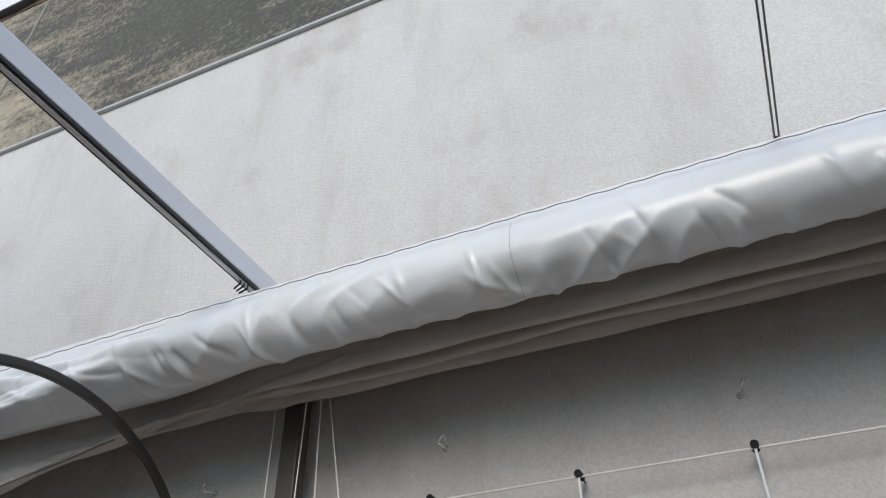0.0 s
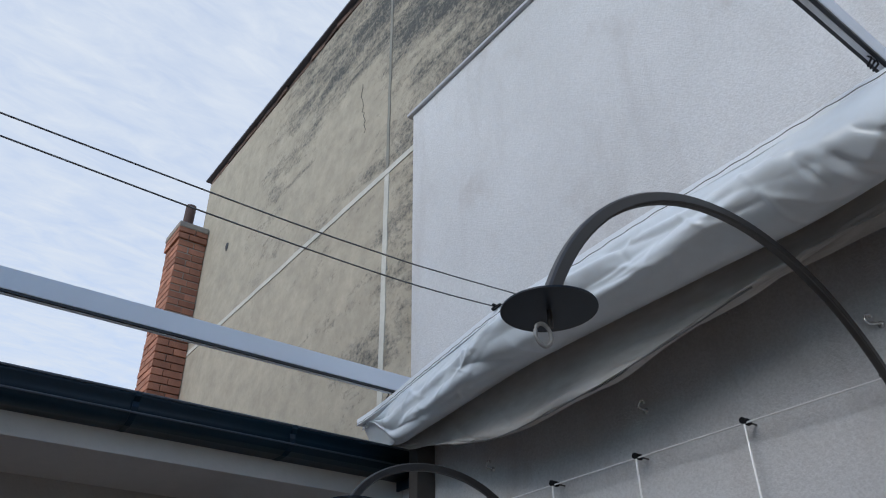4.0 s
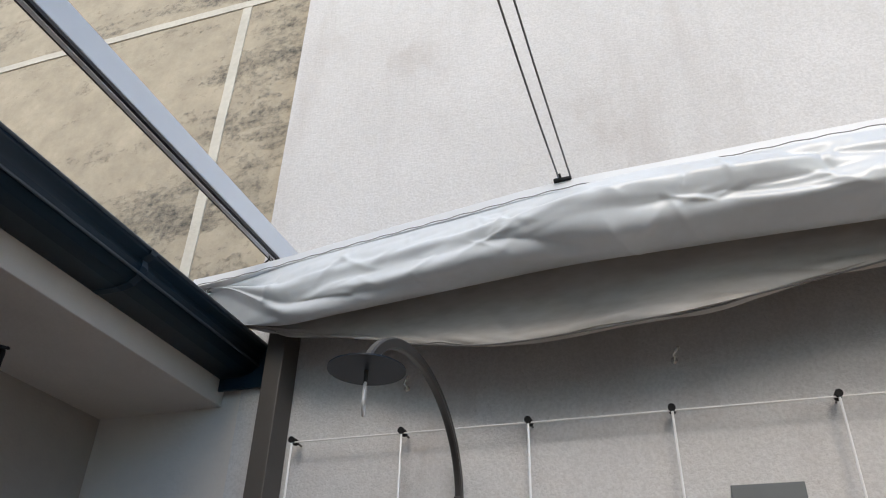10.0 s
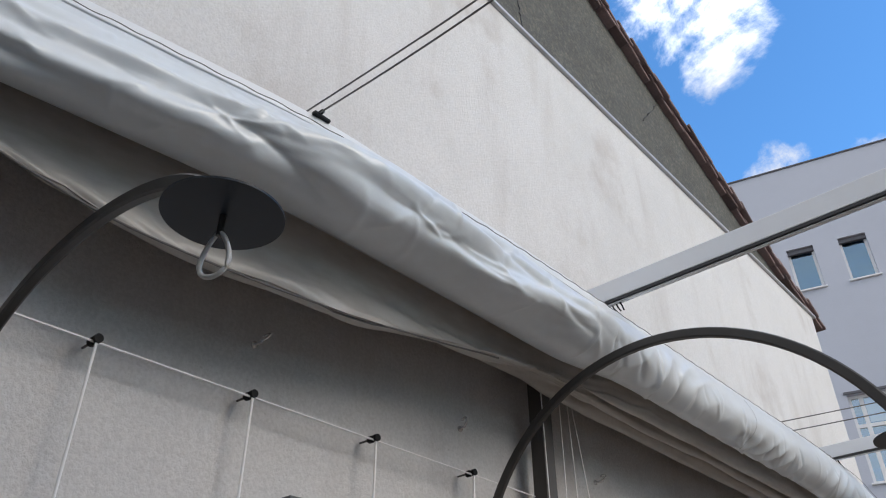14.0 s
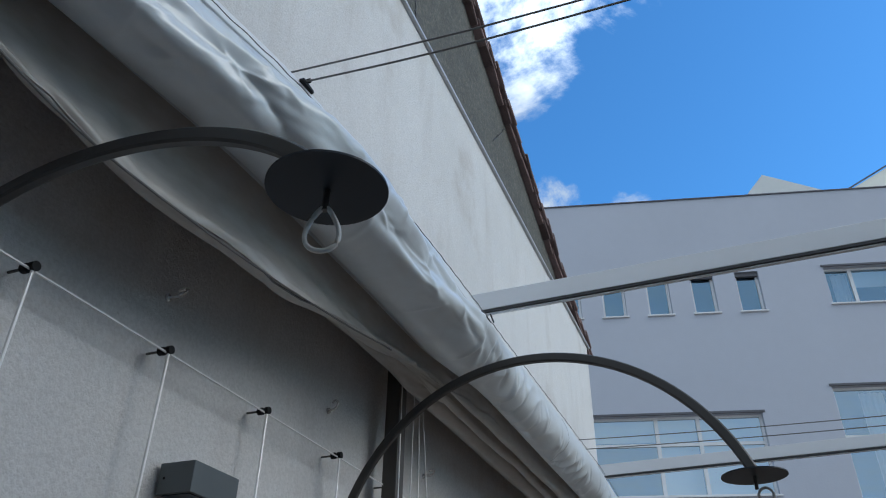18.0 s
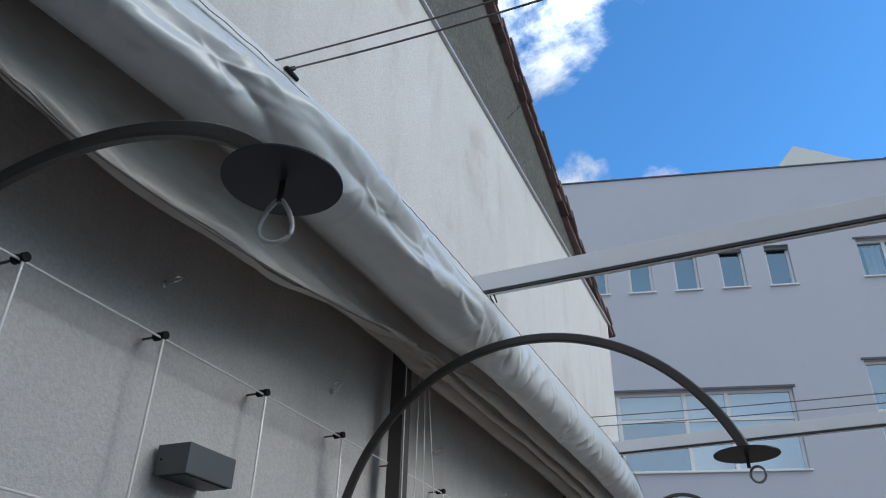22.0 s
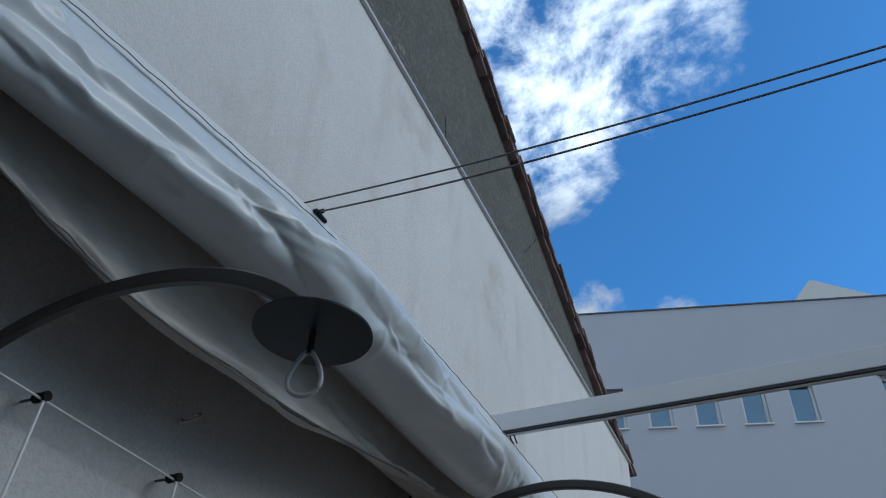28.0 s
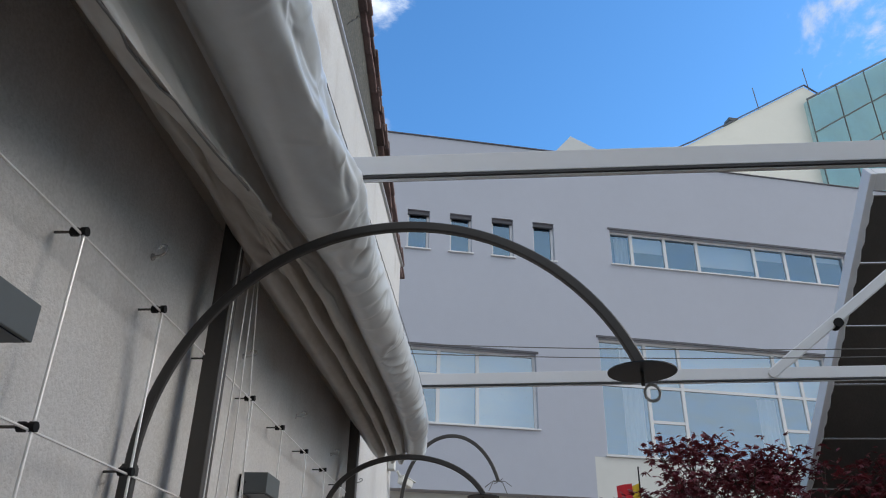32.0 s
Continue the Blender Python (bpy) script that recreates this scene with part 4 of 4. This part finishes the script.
OPEN.append((-4.3, -0.55, 5.60, 7.28, (0.06, 0.42, 0.65), (0.645,), (0, 0.3, 1, 1)))
OPEN.append((0.95, 6.7, 5.14, 7.80, (0.20, 0.345, 0.765, 0.875), (0.605,), (0, 0.39, 0.39, 0.39, 0.39)))
CURTAINS = [(1.55, 2.05, 5.2, 7.74), (4.85, 5.3, 5.2, 6.7), (1.68, 2.05, 9.8, 10.62), (6.05, 6.6, 6.8, 7.74)]


def wall_with_holes(bm, u0, u1, z0, z1, w0, w1, holes):
    us = sorted({u0, u1, *[h for o in holes for h in o[:2]]})
    zs = sorted({z0, z1, *[h for o in holes for h in o[2:4]]})
    for a, b in zip(us, us[1:]):
        run = None
        for c, d in zip(zs, zs[1:]):
            hole = any(o[0] <= (a + b) / 2 <= o[1] and o[2] <= (c + d) / 2 <= o[3] for o in holes)
            if not hole:
                box(bm, (a, w0, c), (b, w1, d))


bm = B()
wall_with_holes(bm, -9.0, 0.66, 4.25, 12.8, 0.0, 0.35, [o for o in OPEN if o[1] < 0.66])
wall_with_holes(bm, 0.66, 12.0, 5.1, 12.8, 0.0, 0.35, [o for o in OPEN if o[0] > 0.66])
bmesh.ops.remove_doubles(bm, verts=bm.verts, dist=0.0005)
part("wall", bm, M_GREY, block)
bm = B()
box(bm, (-9.0, 3.0, 0), (0.66, 3.3, 4.25))
box(bm, (0.66, 0.0, 0), (12.0, 0.35, 5.098))
box(bm, (0.66, 0.352, 0), (0.9, 3.3, 5.098))
part("base_wall", bm, M_WHITE, block, "white base wall")
bm = B()
box(bm, (-9.0, 0.36, 4.1), (0.66, 3.0, 4.25))
part("underside", bm, M_WHITE, block)
bm = B()
box(bm, (-9.05, -0.03, 12.8), (12.05, 0.42, 12.835), 0.006)
part("coping", bm, M_COPING, block, "dark metal roof edge")
# backing in the painted sky-reflection blue; top and end slabs added to block light
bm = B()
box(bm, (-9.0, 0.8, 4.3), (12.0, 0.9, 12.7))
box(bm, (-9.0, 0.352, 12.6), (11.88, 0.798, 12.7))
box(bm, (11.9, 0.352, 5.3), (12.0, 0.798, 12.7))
part("room_backing", bm, M_ROOM_SKY, block)
for u0, u1, z0, z1, ups, trs, blinds in OPEN:
    win = new("window")
    win.parent = block
    win.matrix_parent_inverse = Matrix.Identity(4)
    win["label"] = "white framed window"
    f = 0.055
    bm = B()
    box(bm, (u0, 0.12, z0), (u0 + f, 0.19, z1))
    box(bm, (u1 - f, 0.12, z0), (u1, 0.19, z1))
    box(bm, (u0 + f, 0.12, z1 - f), (u1 - f, 0.19, z1))
    box(bm, (u0 + f, 0.12, z0), (u1 - f, 0.19, z0 + f))
    cuts = [u0 + (u1 - u0) * k for k in ups]
    for c in cuts:
        box(bm, (c - f * 0.7, 0.12, z0 + f), (c + f * 0.7, 0.19, z1 - f))
    edges = [u0] + cuts + [u1]
    for k in trs:
        zt = z0 + (z1 - z0) * k
        for a, b in zip(edges, edges[1:]):
            box(bm, (a + f * 0.7, 0.122, zt - f * 0.6), (b - f * 0.7, 0.188, zt + f * 0.6))
    if z1 - z0 > 2.4:
        for a, b in (edges[1:3], edges[3:5]):
            box(bm, (a + f * 0.7, 0.122, z0 + 0.82 - f * 0.6), (b - f * 0.7, 0.188, z0 + 0.82 + f * 0.6))
    part("window_frame", bm, M_PVC, win)
    bm = B()
    box(bm, (u0 - 0.04, -0.05, z0 - 0.035), (u1 + 0.04, 0.12, z0), 0.006)
    part("window_sill", bm, M_PVC, win)
    for (a, b), share in zip(zip(edges, edges[1:]), blinds):
        bm = B()
        bm.faces.new([bm.verts.new(q) for q in ((a + 0.03, 0.15, z0 + 0.03), (b - 0.03, 0.15, z0 + 0.03), (b - 0.03, 0.15, z1 - 0.03), (a + 0.03, 0.15, z1 - 0.03))])
        p = part("pane", bm, M_GLASS if z0 > 8 else M_CLEAR_GLASS, win)
        if p.data.polygons[0].normal.y > 0:
            p.data.flip_normals()
        p.visible_shadow = False
        if share:
            bm = B()
            box(bm, (a + 0.05, 0.192, z1 - 0.04 - (z1 - z0 - 0.08) * share), (b - 0.05, 0.198, z1 - 0.04))
            part("blind", bm, M_BLIND, win, "pale roller blind")
    bm = B()
    if u1 - u0 > 1:
        box(bm, (u0 - 0.05, -0.03, z1), (u1 + 0.05, 0.0, z1 + 0.05), 0.004)
    else:
        box(bm, (u0 + 0.004, 0.05, z1 - 0.10), (u1 - 0.004, 0.118, z1 - 0.002), 0.004)
    part("lintel_strip", bm, M_COPING, win, "dark strip above the glass")
    for c0, c1, cz0, cz1 in CURTAINS:
        if u0 <= c0 and c1 <= u1 and z0 <= cz0 and cz1 <= z1:
            bm = B()
            n = int((c1 - c0) / 0.02)
            cols = [[bm.verts.new((c0 + (c1 - c0) * i / n, 0.30 + 0.03 * math.sin(i * 1.1) + 0.012 * math.sin(i * 0.37), z)) for z in (cz0, cz1)] for i in range(n + 1)]
            for a, b in zip(cols, cols[1:]):
                bm.faces.new((a[0], b[0], b[1], a[1]))
            part("curtain", bm, M_BLIND, win, "thin white curtain", True)

# roof lantern and houses behind
bm = B()
R3 = FACADE @ Matrix.Translation((0, 3, 0))
gable = [(0.95, 12.0), (0.95, 14.62), (1.8, 15.66), (4.25, 14.58), (4.25, 12.0)]
fr = [bm.verts.new(R3 @ Vector((u, 0, z))) for u, z in gable]
bk = [bm.verts.new(R3 @ Vector((u + 0.5, 3.0, z))) for u, z in gable]
bm.faces.new(fr)
bm.faces.new(list(reversed(bk)))
for i in range(5):
    bm.faces.new((fr[i], bk[i], bk[(i + 1) % 5], fr[(i + 1) % 5]))
one("roof_lantern", bm, M_WHITE, "pale hipped roof lantern behind the parapet", "roof lantern")

# white house and glass tower far behind
R14 = FACADE @ Matrix.Translation((0, 14, 0))
house = thing("white_house", "tall white gabled house behind the grey block", "house")
bm = B()
outline = [(6.0, 0.0), (6.0, 20.6), (12.77, 24.65), (20.0, 29.45), (21.2, 28.7), (21.2, 0.0)]
fr = [bm.verts.new(R14 @ Vector((u, 0, z))) for u, z in outline]
bk = [bm.verts.new(R14 @ Vector((u, 7, z))) for u, z in outline]
bm.faces.new(fr)
bm.faces.new(list(reversed(bk)))
for i in range(len(outline)):
    j = (i + 1) % len(outline)
    bm.faces.new((fr[i], bk[i], bk[j], fr[j]))
part("wall", bm, M_CREAM, house)
bm = B()
sweep(bm, [R14 @ Vector(p) for p in ((6.0, -0.05, 20.68), (12.77, -0.05, 24.73), (20.02, -0.05, 29.53), (21.25, -0.05, 28.76))], flat_section(0.10, 0.05))
part("roof_edge", bm, M_COPING, house)
bm = B()
box(bm, (15.3, 0.4, 26.2), (15.85, 0.95, 26.95), 0.05, R14)
for k in range(3):
    box(bm, (15.25, 0.35, 26.42 + 0.15 * k), (15.9, 1.0, 26.47 + 0.15 * k), 0.0, R14)
part("roof_vent", bm, M_BOX, house, "grey louvred roof vent")
for u, z, h in ((17.4, 27.6, 1.8), (20.9, 28.8, 2.6)):
    bm = B()
    rod(bm, R14 @ Vector((u, 0.6, z)), R14 @ Vector((u - 0.15, 0.6, z + h)), 0.028, 6)
    part("antenna", bm, M_CABLE, house)
tower = thing("glass_tower", "turquoise glazed tower with dark glazing bars", "building")
bm = B()
solid = [(19.75, 8.0), (19.75, 28.2), (31.9, 36.2), (31.9, 8.0)]
fr = [bm.verts.new(R14 @ Vector((u, -0.2, z))) for u, z in solid]
bk = [bm.verts.new(R14 @ Vector((u, 6.0, z))) for u, z in solid]
bm.faces.new(fr)
bm.faces.new(list(reversed(bk)))
for i in range(4):
    bm.faces.new((fr[i], bk[i], bk[(i + 1) % 4], fr[(i + 1) % 4]))
part("core", bm, M_TEAL, tower)
TW = 2.05
for i in range(6):
    for k in range(8):
        ua, ub = 19.7 + i * TW, 19.7 + (i + 1) * TW
        za = 28.2 - (k + 1) * 2.2
        ra, rb = 0.66 * i * TW, 0.66 * (i + 1) * TW
        bm = B()
        v = [bm.verts.new(R14 @ Vector(p)) for p in ((ua + 0.06, -0.42, za + ra + 0.06), (ub - 0.06, -0.42, za + rb + 0.06), (ub - 0.06, -0.42, za + 2.2 + rb - 0.06), (ua + 0.06, -0.42, za + 2.2 + ra - 0.06))]
        bm.faces.new(v)
        p = part("pane", bm, M_TOWER_GLASS, tower)
        if p.data.polygons[0].normal.x > 0:
            p.data.flip_normals()
        p.visible_shadow = False
for i in range(7):
    u = 19.7 + i * TW
    bm = B()
    rod(bm, R14 @ Vector((u, -0.4, 10)), R14 @ Vector((u, -0.4, 28.25 + 0.66 * i * TW)), 0.035, 6)
    part("glazing_bar", bm, M_BOX, tower)
for k in range(9):
    bm = B()
    z = 28.2 - k * 2.2
    rod(bm, R14 @ Vector((19.7, -0.4, z)), R14 @ Vector((19.7 + 6 * TW, -0.4, z + 0.66 * 6 * TW)), 0.035 if k else 0.06, 6)
    part("glazing_bar", bm, M_BOX, tower)

# down pipe on the base wall under the block
bm = B()
pipe = [FACADE @ Vector(p) for p in ((-6.0, 2.9, 4.0), (-3.1, 2.9, 4.0), (-2.92, 2.9, 3.95), (-2.82, 2.9, 3.8), (-2.8, 2.9, 0.0))]
sweep(bm, pipe, ring_section(0.07, 10))
one("down_pipe", bm, M_BOX, "grey drain pipe on the white base wall", "pipe", smooth=True)

# ---------------------------------------------------------------- canopy over the far side of the court
canopy = thing("side_canopy", "sloping dark-lined canopy with a white frame edge", "canopy", at=(1.13, -1.5, 4.26))
slope = Vector((1.69, 0, -1.32)).normalized()
tilt = Matrix.Translation((0, 0, 0)) @ slope.to_track_quat("X", "Z").to_matrix().to_4x4()
bm = B()
box(bm, (-0.15, -0.02, -0.06), (4.6, 0.02, 0.06), 0.006, tilt)
part("edge_frame", bm, M_PVC, canopy, "white painted frame edge")
bm = B()
box(bm, (-0.15, -3.0, -0.05), (-0.03, -0.021, 0.05), 0.006, tilt)
part("end_frame", bm, M_PVC, canopy)
for i in range(9):
    bm = B()
    box(bm, (0.02 + 0.5 * i, -3.0, -0.02), (0.505 + 0.5 * i, -0.022, 0.0), 0.003, tilt)
    part("panel", bm, M_PANEL, canopy, "dark roofing panel")
bm = B()
pts = [tilt @ Vector((0.05 * i, -0.03 - 0.006 * math.sin(i * 2.1), -0.035 + 0.008 * noise.noise((i * 0.7, 0, 0)))) for i in range(90)]
sweep(bm, pts, ring_section(0.010, 6))
part("sealant", bm, M_BLIND, canopy, "ragged white sealant bead")
brace = thing("rail_brace", "white diagonal steel brace on the guide rail", "brace", at=(0.88, -0.58, 2.93))
bm = B()
sweep(bm, [(0, 0, 0), (0, -1.25, 0.98)], flat_section(0.045, 0.06))
part("bar", bm, M_PVC, brace)
bm = B()
rod(bm, (-0.035, 0, 0), (0.035, 0, 0), 0.022, 12)
part("pivot", bm, M_PVC, brace)
bm = B()
rod(bm, (-0.035, -0.42, 0.30), (0.035, -0.42, 0.30), 0.028, 12)
part("pulley", bm, M_BLACK, brace, "small black cable pulley")

# ---------------------------------------------------------------- security cameras
def security_camera(at, aim, body, label):
    cctv = thing("security_camera", label, "security camera", at=at)
    aim = Vector(aim).normalized()
    q = aim.to_track_quat("Y", "Z").to_matrix().to_4x4()
    bm = B()
    box(bm, (-0.032, -0.06, -0.03), (0.032, 0.07, 0.03), 0.012, q)
    part("housing", bm, body, cctv)
    bm = B()
    box(bm, (-0.036, -0.06, 0.028), (0.036, 0.095, 0.036), 0.003, q)
    part("hood", bm, body, cctv)
    bm = B()
    rod(bm, q @ Vector((0, 0.068, 0)), q @ Vector((0, 0.075, 0)), 0.022, 16)
    part("lens", bm, M_BLACK, cctv)
    bm = B()
    rod(bm, q @ Vector((0, -0.03, 0)), Vector((0, -0.0, 0)) - aim * 0.1 + Vector((0, 0, 0.05)), 0.010, 10)
    part("arm", bm, body, cctv)
    return cctv


security_camera((-4.02, 1.10, 2.33), (0.75, -0.55, -0.35), M_BLACK, "black security camera under the pale eave")
security_camera((3.12, 1.72, 2.74), (0.8, -0.6, -0.25), M_WHITE, "white security camera at the wall's end")
bm = B()
box(bm, (2.98, 1.80, 2.82), (3.10, 1.853, 3.05), 0.01)
one("junction_box", bm, M_WHITE, "weathered white junction box on the wall", "junction box")

# ---------------------------------------------------------------- roof ventilator beyond the gutter
vent = thing("roof_ventilator", "rusty brown round roof ventilator", "ventilator", at=(-6.0, -0.01, 2.585))
bm = B()
dome = [(0.158, 1.02), (0.160, 1.10), (0.150, 1.16), (0.122, 1.208), (0.082, 1.238), (0.04, 1.253), (0.0, 1.257)]
rings = [[bm.verts.new((r * math.cos(k * math.pi / 14), r * math.sin(k * math.pi / 14), z)) for k in range(28)] for r, z in dome[:-1]]
tip = bm.verts.new((0, 0, dome[-1][1]))
for a, b in zip(rings, rings[1:]):
    for k in range(28):
        bm.faces.new((a[k], a[(k + 1) % 28], b[(k + 1) % 28], b[k]))
for k in range(28):
    bm.faces.new((rings[-1][k], rings[-1][(k + 1) % 28], tip))
part("cap", bm, M_RUST, vent, smooth=True)
bm = B()
rod(bm, (0, 0, 0), (0, 0, 1.05), 0.13, 20)
part("stack", bm, M_RUST, vent, smooth=True)
cowl = thing("chimney_cowl", "dark metal disc cowl on a thin pale stem", "cowl", at=(-6.0, -0.30, 2.585))
bm = B()
rod(bm, (0, 0, 1.185), (0, 0, 1.215), 0.15, 32, 0.04)
part("cap", bm, M_BOX, cowl, "dark shallow cone cap")
bm = B()
rod(bm, (0, 0, 0), (0, 0, 1.19), 0.014, 10)
part("stem", bm, M_PVC, cowl, "pale thin stem")

# ---------------------------------------------------------------- small flag
flag = thing("small_flag", "small red and yellow flag on a dark stick", "flag", at=(5.0, -0.52, 0))
bm = B()
rod(bm, (0, -0.02, 0), (0, -0.02, 3.25), 0.008, 8)
part("stick", bm, M_BLACK, flag)
for name, mat, y0, y1 in (("red_half", material("flag_red", (0.62, 0.02, 0.03), 0.7), 0.06, 0.22), ("yellow_half", material("flag_yellow", (0.75, 0.5, 0.03), 0.7), -0.02, 0.06)):
    bm = B()
    grid = [[bm.verts.new((0.015 * math.sin(5 * (y0 + (y1 - y0) * i / 6) * 9 + j), y0 + (y1 - y0) * i / 6, 2.88 + 0.2 * j / 4 - 0.03 * (i / 6))) for j in range(5)] for i in range(7)]
    for i in range(6):
        for j in range(4):
            bm.faces.new((grid[i][j], grid[i + 1][j], grid[i + 1][j + 1], grid[i][j + 1]))
    part(name, bm, mat, flag, smooth=True)

# ---------------------------------------------------------------- red maple
rng = random.Random(7)
maple = thing("red_maple", "small dark red Japanese maple with feathery leaves", "tree", at=(3.0, -1.1, 0.32))
bm = B()
tips = []


def limb(p, d, length, r, depth):
    q = p + d * length
    rod(bm, p, q, r, 6, r * 0.7)
    if depth == 0:
        tips.append(q)
        return
    for _ in range(3 if depth > 1 else 4):
        nd = (d + Vector((rng.uniform(-1, 1), rng.uniform(-1, 1), rng.uniform(-0.25, 0.7))) * 0.75).normalized()
        limb(q, nd, length * rng.uniform(0.6, 0.85), r * 0.62, depth - 1)
    tips.append(q)


limb(Vector((0, 0, 0)), Vector((0.05, -0.05, 1)).normalized(), 1.35, 0.035, 0)
for k in range(6):
    a = k * 1.05
    limb(Vector((0.06, -0.06, 1.3)), Vector((math.cos(a), math.sin(a), 1.0)).normalized(), 0.55, 0.02, 3)
part("trunk", bm, M_BARK, maple)
lv, lf = [], []
for tip in tips:
    for _ in range(19):
        c = tip + Vector((rng.gauss(0, 0.07), rng.gauss(0, 0.07), rng.gauss(0, 0.05)))
        rot = Euler((rng.uniform(-0.7, 0.7), rng.uniform(-0.7, 0.7), rng.uniform(0, 6.28))).to_matrix()
        size = rng.uniform(0.04, 0.065)
        for lobe in range(5):
            a = (lobe - 2) * 0.62
            ln = size * (1.0 if lobe == 2 else 0.85 if lobe in (1, 3) else 0.55)
            dv, sv = Vector((math.sin(a), math.cos(a), 0)), Vector((math.cos(a), -math.sin(a), 0))
            base = len(lv)
            for pt in (Vector((0, 0, 0)), dv * ln * 0.45 + sv * ln * 0.16, dv * ln + Vector((0, 0, -0.2 * ln)), dv * ln * 0.45 - sv * ln * 0.16):
                lv.append(c + rot @ pt)
            lf.append((base, base + 1, base + 2, base + 3))
me = bpy.data.meshes.new("crown")
me.from_pydata(lv, [], lf)
me.materials.append(M_LEAF)
crown = new("crown", me)
crown.parent = maple

# ---------------------------------------------------------------- roof behind the wall, verge tiles, chimney bricks
bm = B()
for (xa, za), (xb, zb) in zip(TOPLINE[2:], TOPLINE[3:]):
    v = [bm.verts.new(p) for p in ((xa, OLD + 0.05, za + 0.01), (xb, OLD + 0.05, zb + 0.01), (xb, OLD + 6, zb + 0.01), (xa, OLD + 6, za + 0.01))]
    bm.faces.new(v)
one("roof_north", bm, M_TILE, "sloping clay tile roof behind the gable wall", kind="structure")
verge = thing("verge_tiles", "row of old brown clay tiles along the sloping verge", "roof tiles", at=(0, OLD, 0))
bm = B()
box(bm, (-0.115, -0.085, -0.008), (0.115, 0.25, 0.026), 0.013)
tile_a = finish("tile", bm, M_TILE)
bm = B()
box(bm, (-0.105, -0.06, -0.018), (0.11, 0.25, 0.012), 0.011)
tile_b = finish("tile", bm, M_TILE)
line = TOPLINE[2:]
for (xa, za), (xb, zb) in zip(line, line[1:]):
    ln = math.hypot(xb - xa, zb - za)
    n = int(ln / 0.168)
    ang = math.atan2(zb - za, xb - xa)
    for i in range(n):
        for layer, mesh in ((0, tile_b), (1, tile_a)):
            k = (i + 0.5 + 0.3 * layer) / n
            o = new("tile", mesh)
            o.parent = verge
            o.location = (xa + (xb - xa) * k, rng.uniform(-0.012, 0.012), za + (zb - za) * k + 0.004 + 0.022 * layer)
            o.rotation_euler = (rng.uniform(-0.03, 0.03), -ang + 0.13 + rng.uniform(-0.04, 0.04), rng.uniform(-0.05, 0.05))
edge = thing("parapet_bricks", "broken course of red bricks under a dark metal edge", "bricks", at=(0, OLD, 0))
bm = B()
box(bm, (-0.115, -0.012, -0.03), (0.115, 0.11, 0.03), 0.006)
brick_mesh = finish("brick", bm, M_PARAPET)
n = 26
for i in range(n):
    k = (i + 0.5) / n
    o = new("brick", brick_mesh)
    o.parent = edge
    x = -7.95 + 6.2 * k
    o.location = (x, rng.uniform(-0.006, 0.014), (6.84 + (6.80 - 6.84) * k) + 0.03 + rng.uniform(-0.006, 0.004))
    o.rotation_euler = (rng.uniform(-0.04, 0.04), rng.uniform(-0.03, 0.03), rng.uniform(-0.05, 0.05))
bm = B()
sweep(bm, [(-8.0, 0.06, 6.915), (-4.2, 0.055, 6.878), (-1.7, 0.06, 6.90)], flat_section(0.22, 0.02), side=(0, 1, 0))
part("metal_edge", bm, M_COPING, edge, "dark metal roof edge")


def chimney_brick(lx, ly):
    b = bmesh.new()
    box(b, (-lx / 2, -ly / 2, -0.0315), (lx / 2, ly / 2, 0.0315), 0.004)
    return finish("brick", b, M_BRICK)


sizes = {}
W, D = CX1 - CX0, CY1 - CY0
for c in range(34):
    z = 3.52 + c * 0.0755
    grow = 0.016 if z < 4.98 else (0.02 if c >= 32 else 0.0)
    w, d = W + 2 * grow, D + grow
    if c % 2:
        row = [(w - 0.11, 0.108, CX0 - grow + (w - 0.11) / 2 - 0.002, CY0 - grow + 0.054)]
        row += [(0.108, d * 0.56, CX1 + grow - 0.054, CY0 - grow + d * 0.28), (0.108, d * 0.41, CX1 + grow - 0.054, CY0 - grow + d * 0.785)]
    else:
        row = [(w * 0.62, 0.108, CX1 + grow - w * 0.31, CY0 - grow + 0.054), (w * 0.35, 0.108, CX0 - grow + w * 0.175, CY0 - grow + 0.054)]
        row += [(0.108, d - 0.118, CX1 + grow - 0.054, CY0 - grow + 0.118 + (d - 0.118) / 2)]
    for lx, ly, x, y in row:
        key = (round(lx, 3), round(ly, 3))
        if key not in sizes:
            sizes[key] = chimney_brick(*key)
        o = new("brick", sizes[key])
        o.parent = chimney
        o.location = (x + 7.98 + rng.uniform(-0.003, 0.003), y - 1.8 + rng.uniform(-0.003, 0.003), z - 3.0)
        o.rotation_euler = (0, 0, rng.uniform(-0.015, 0.015))
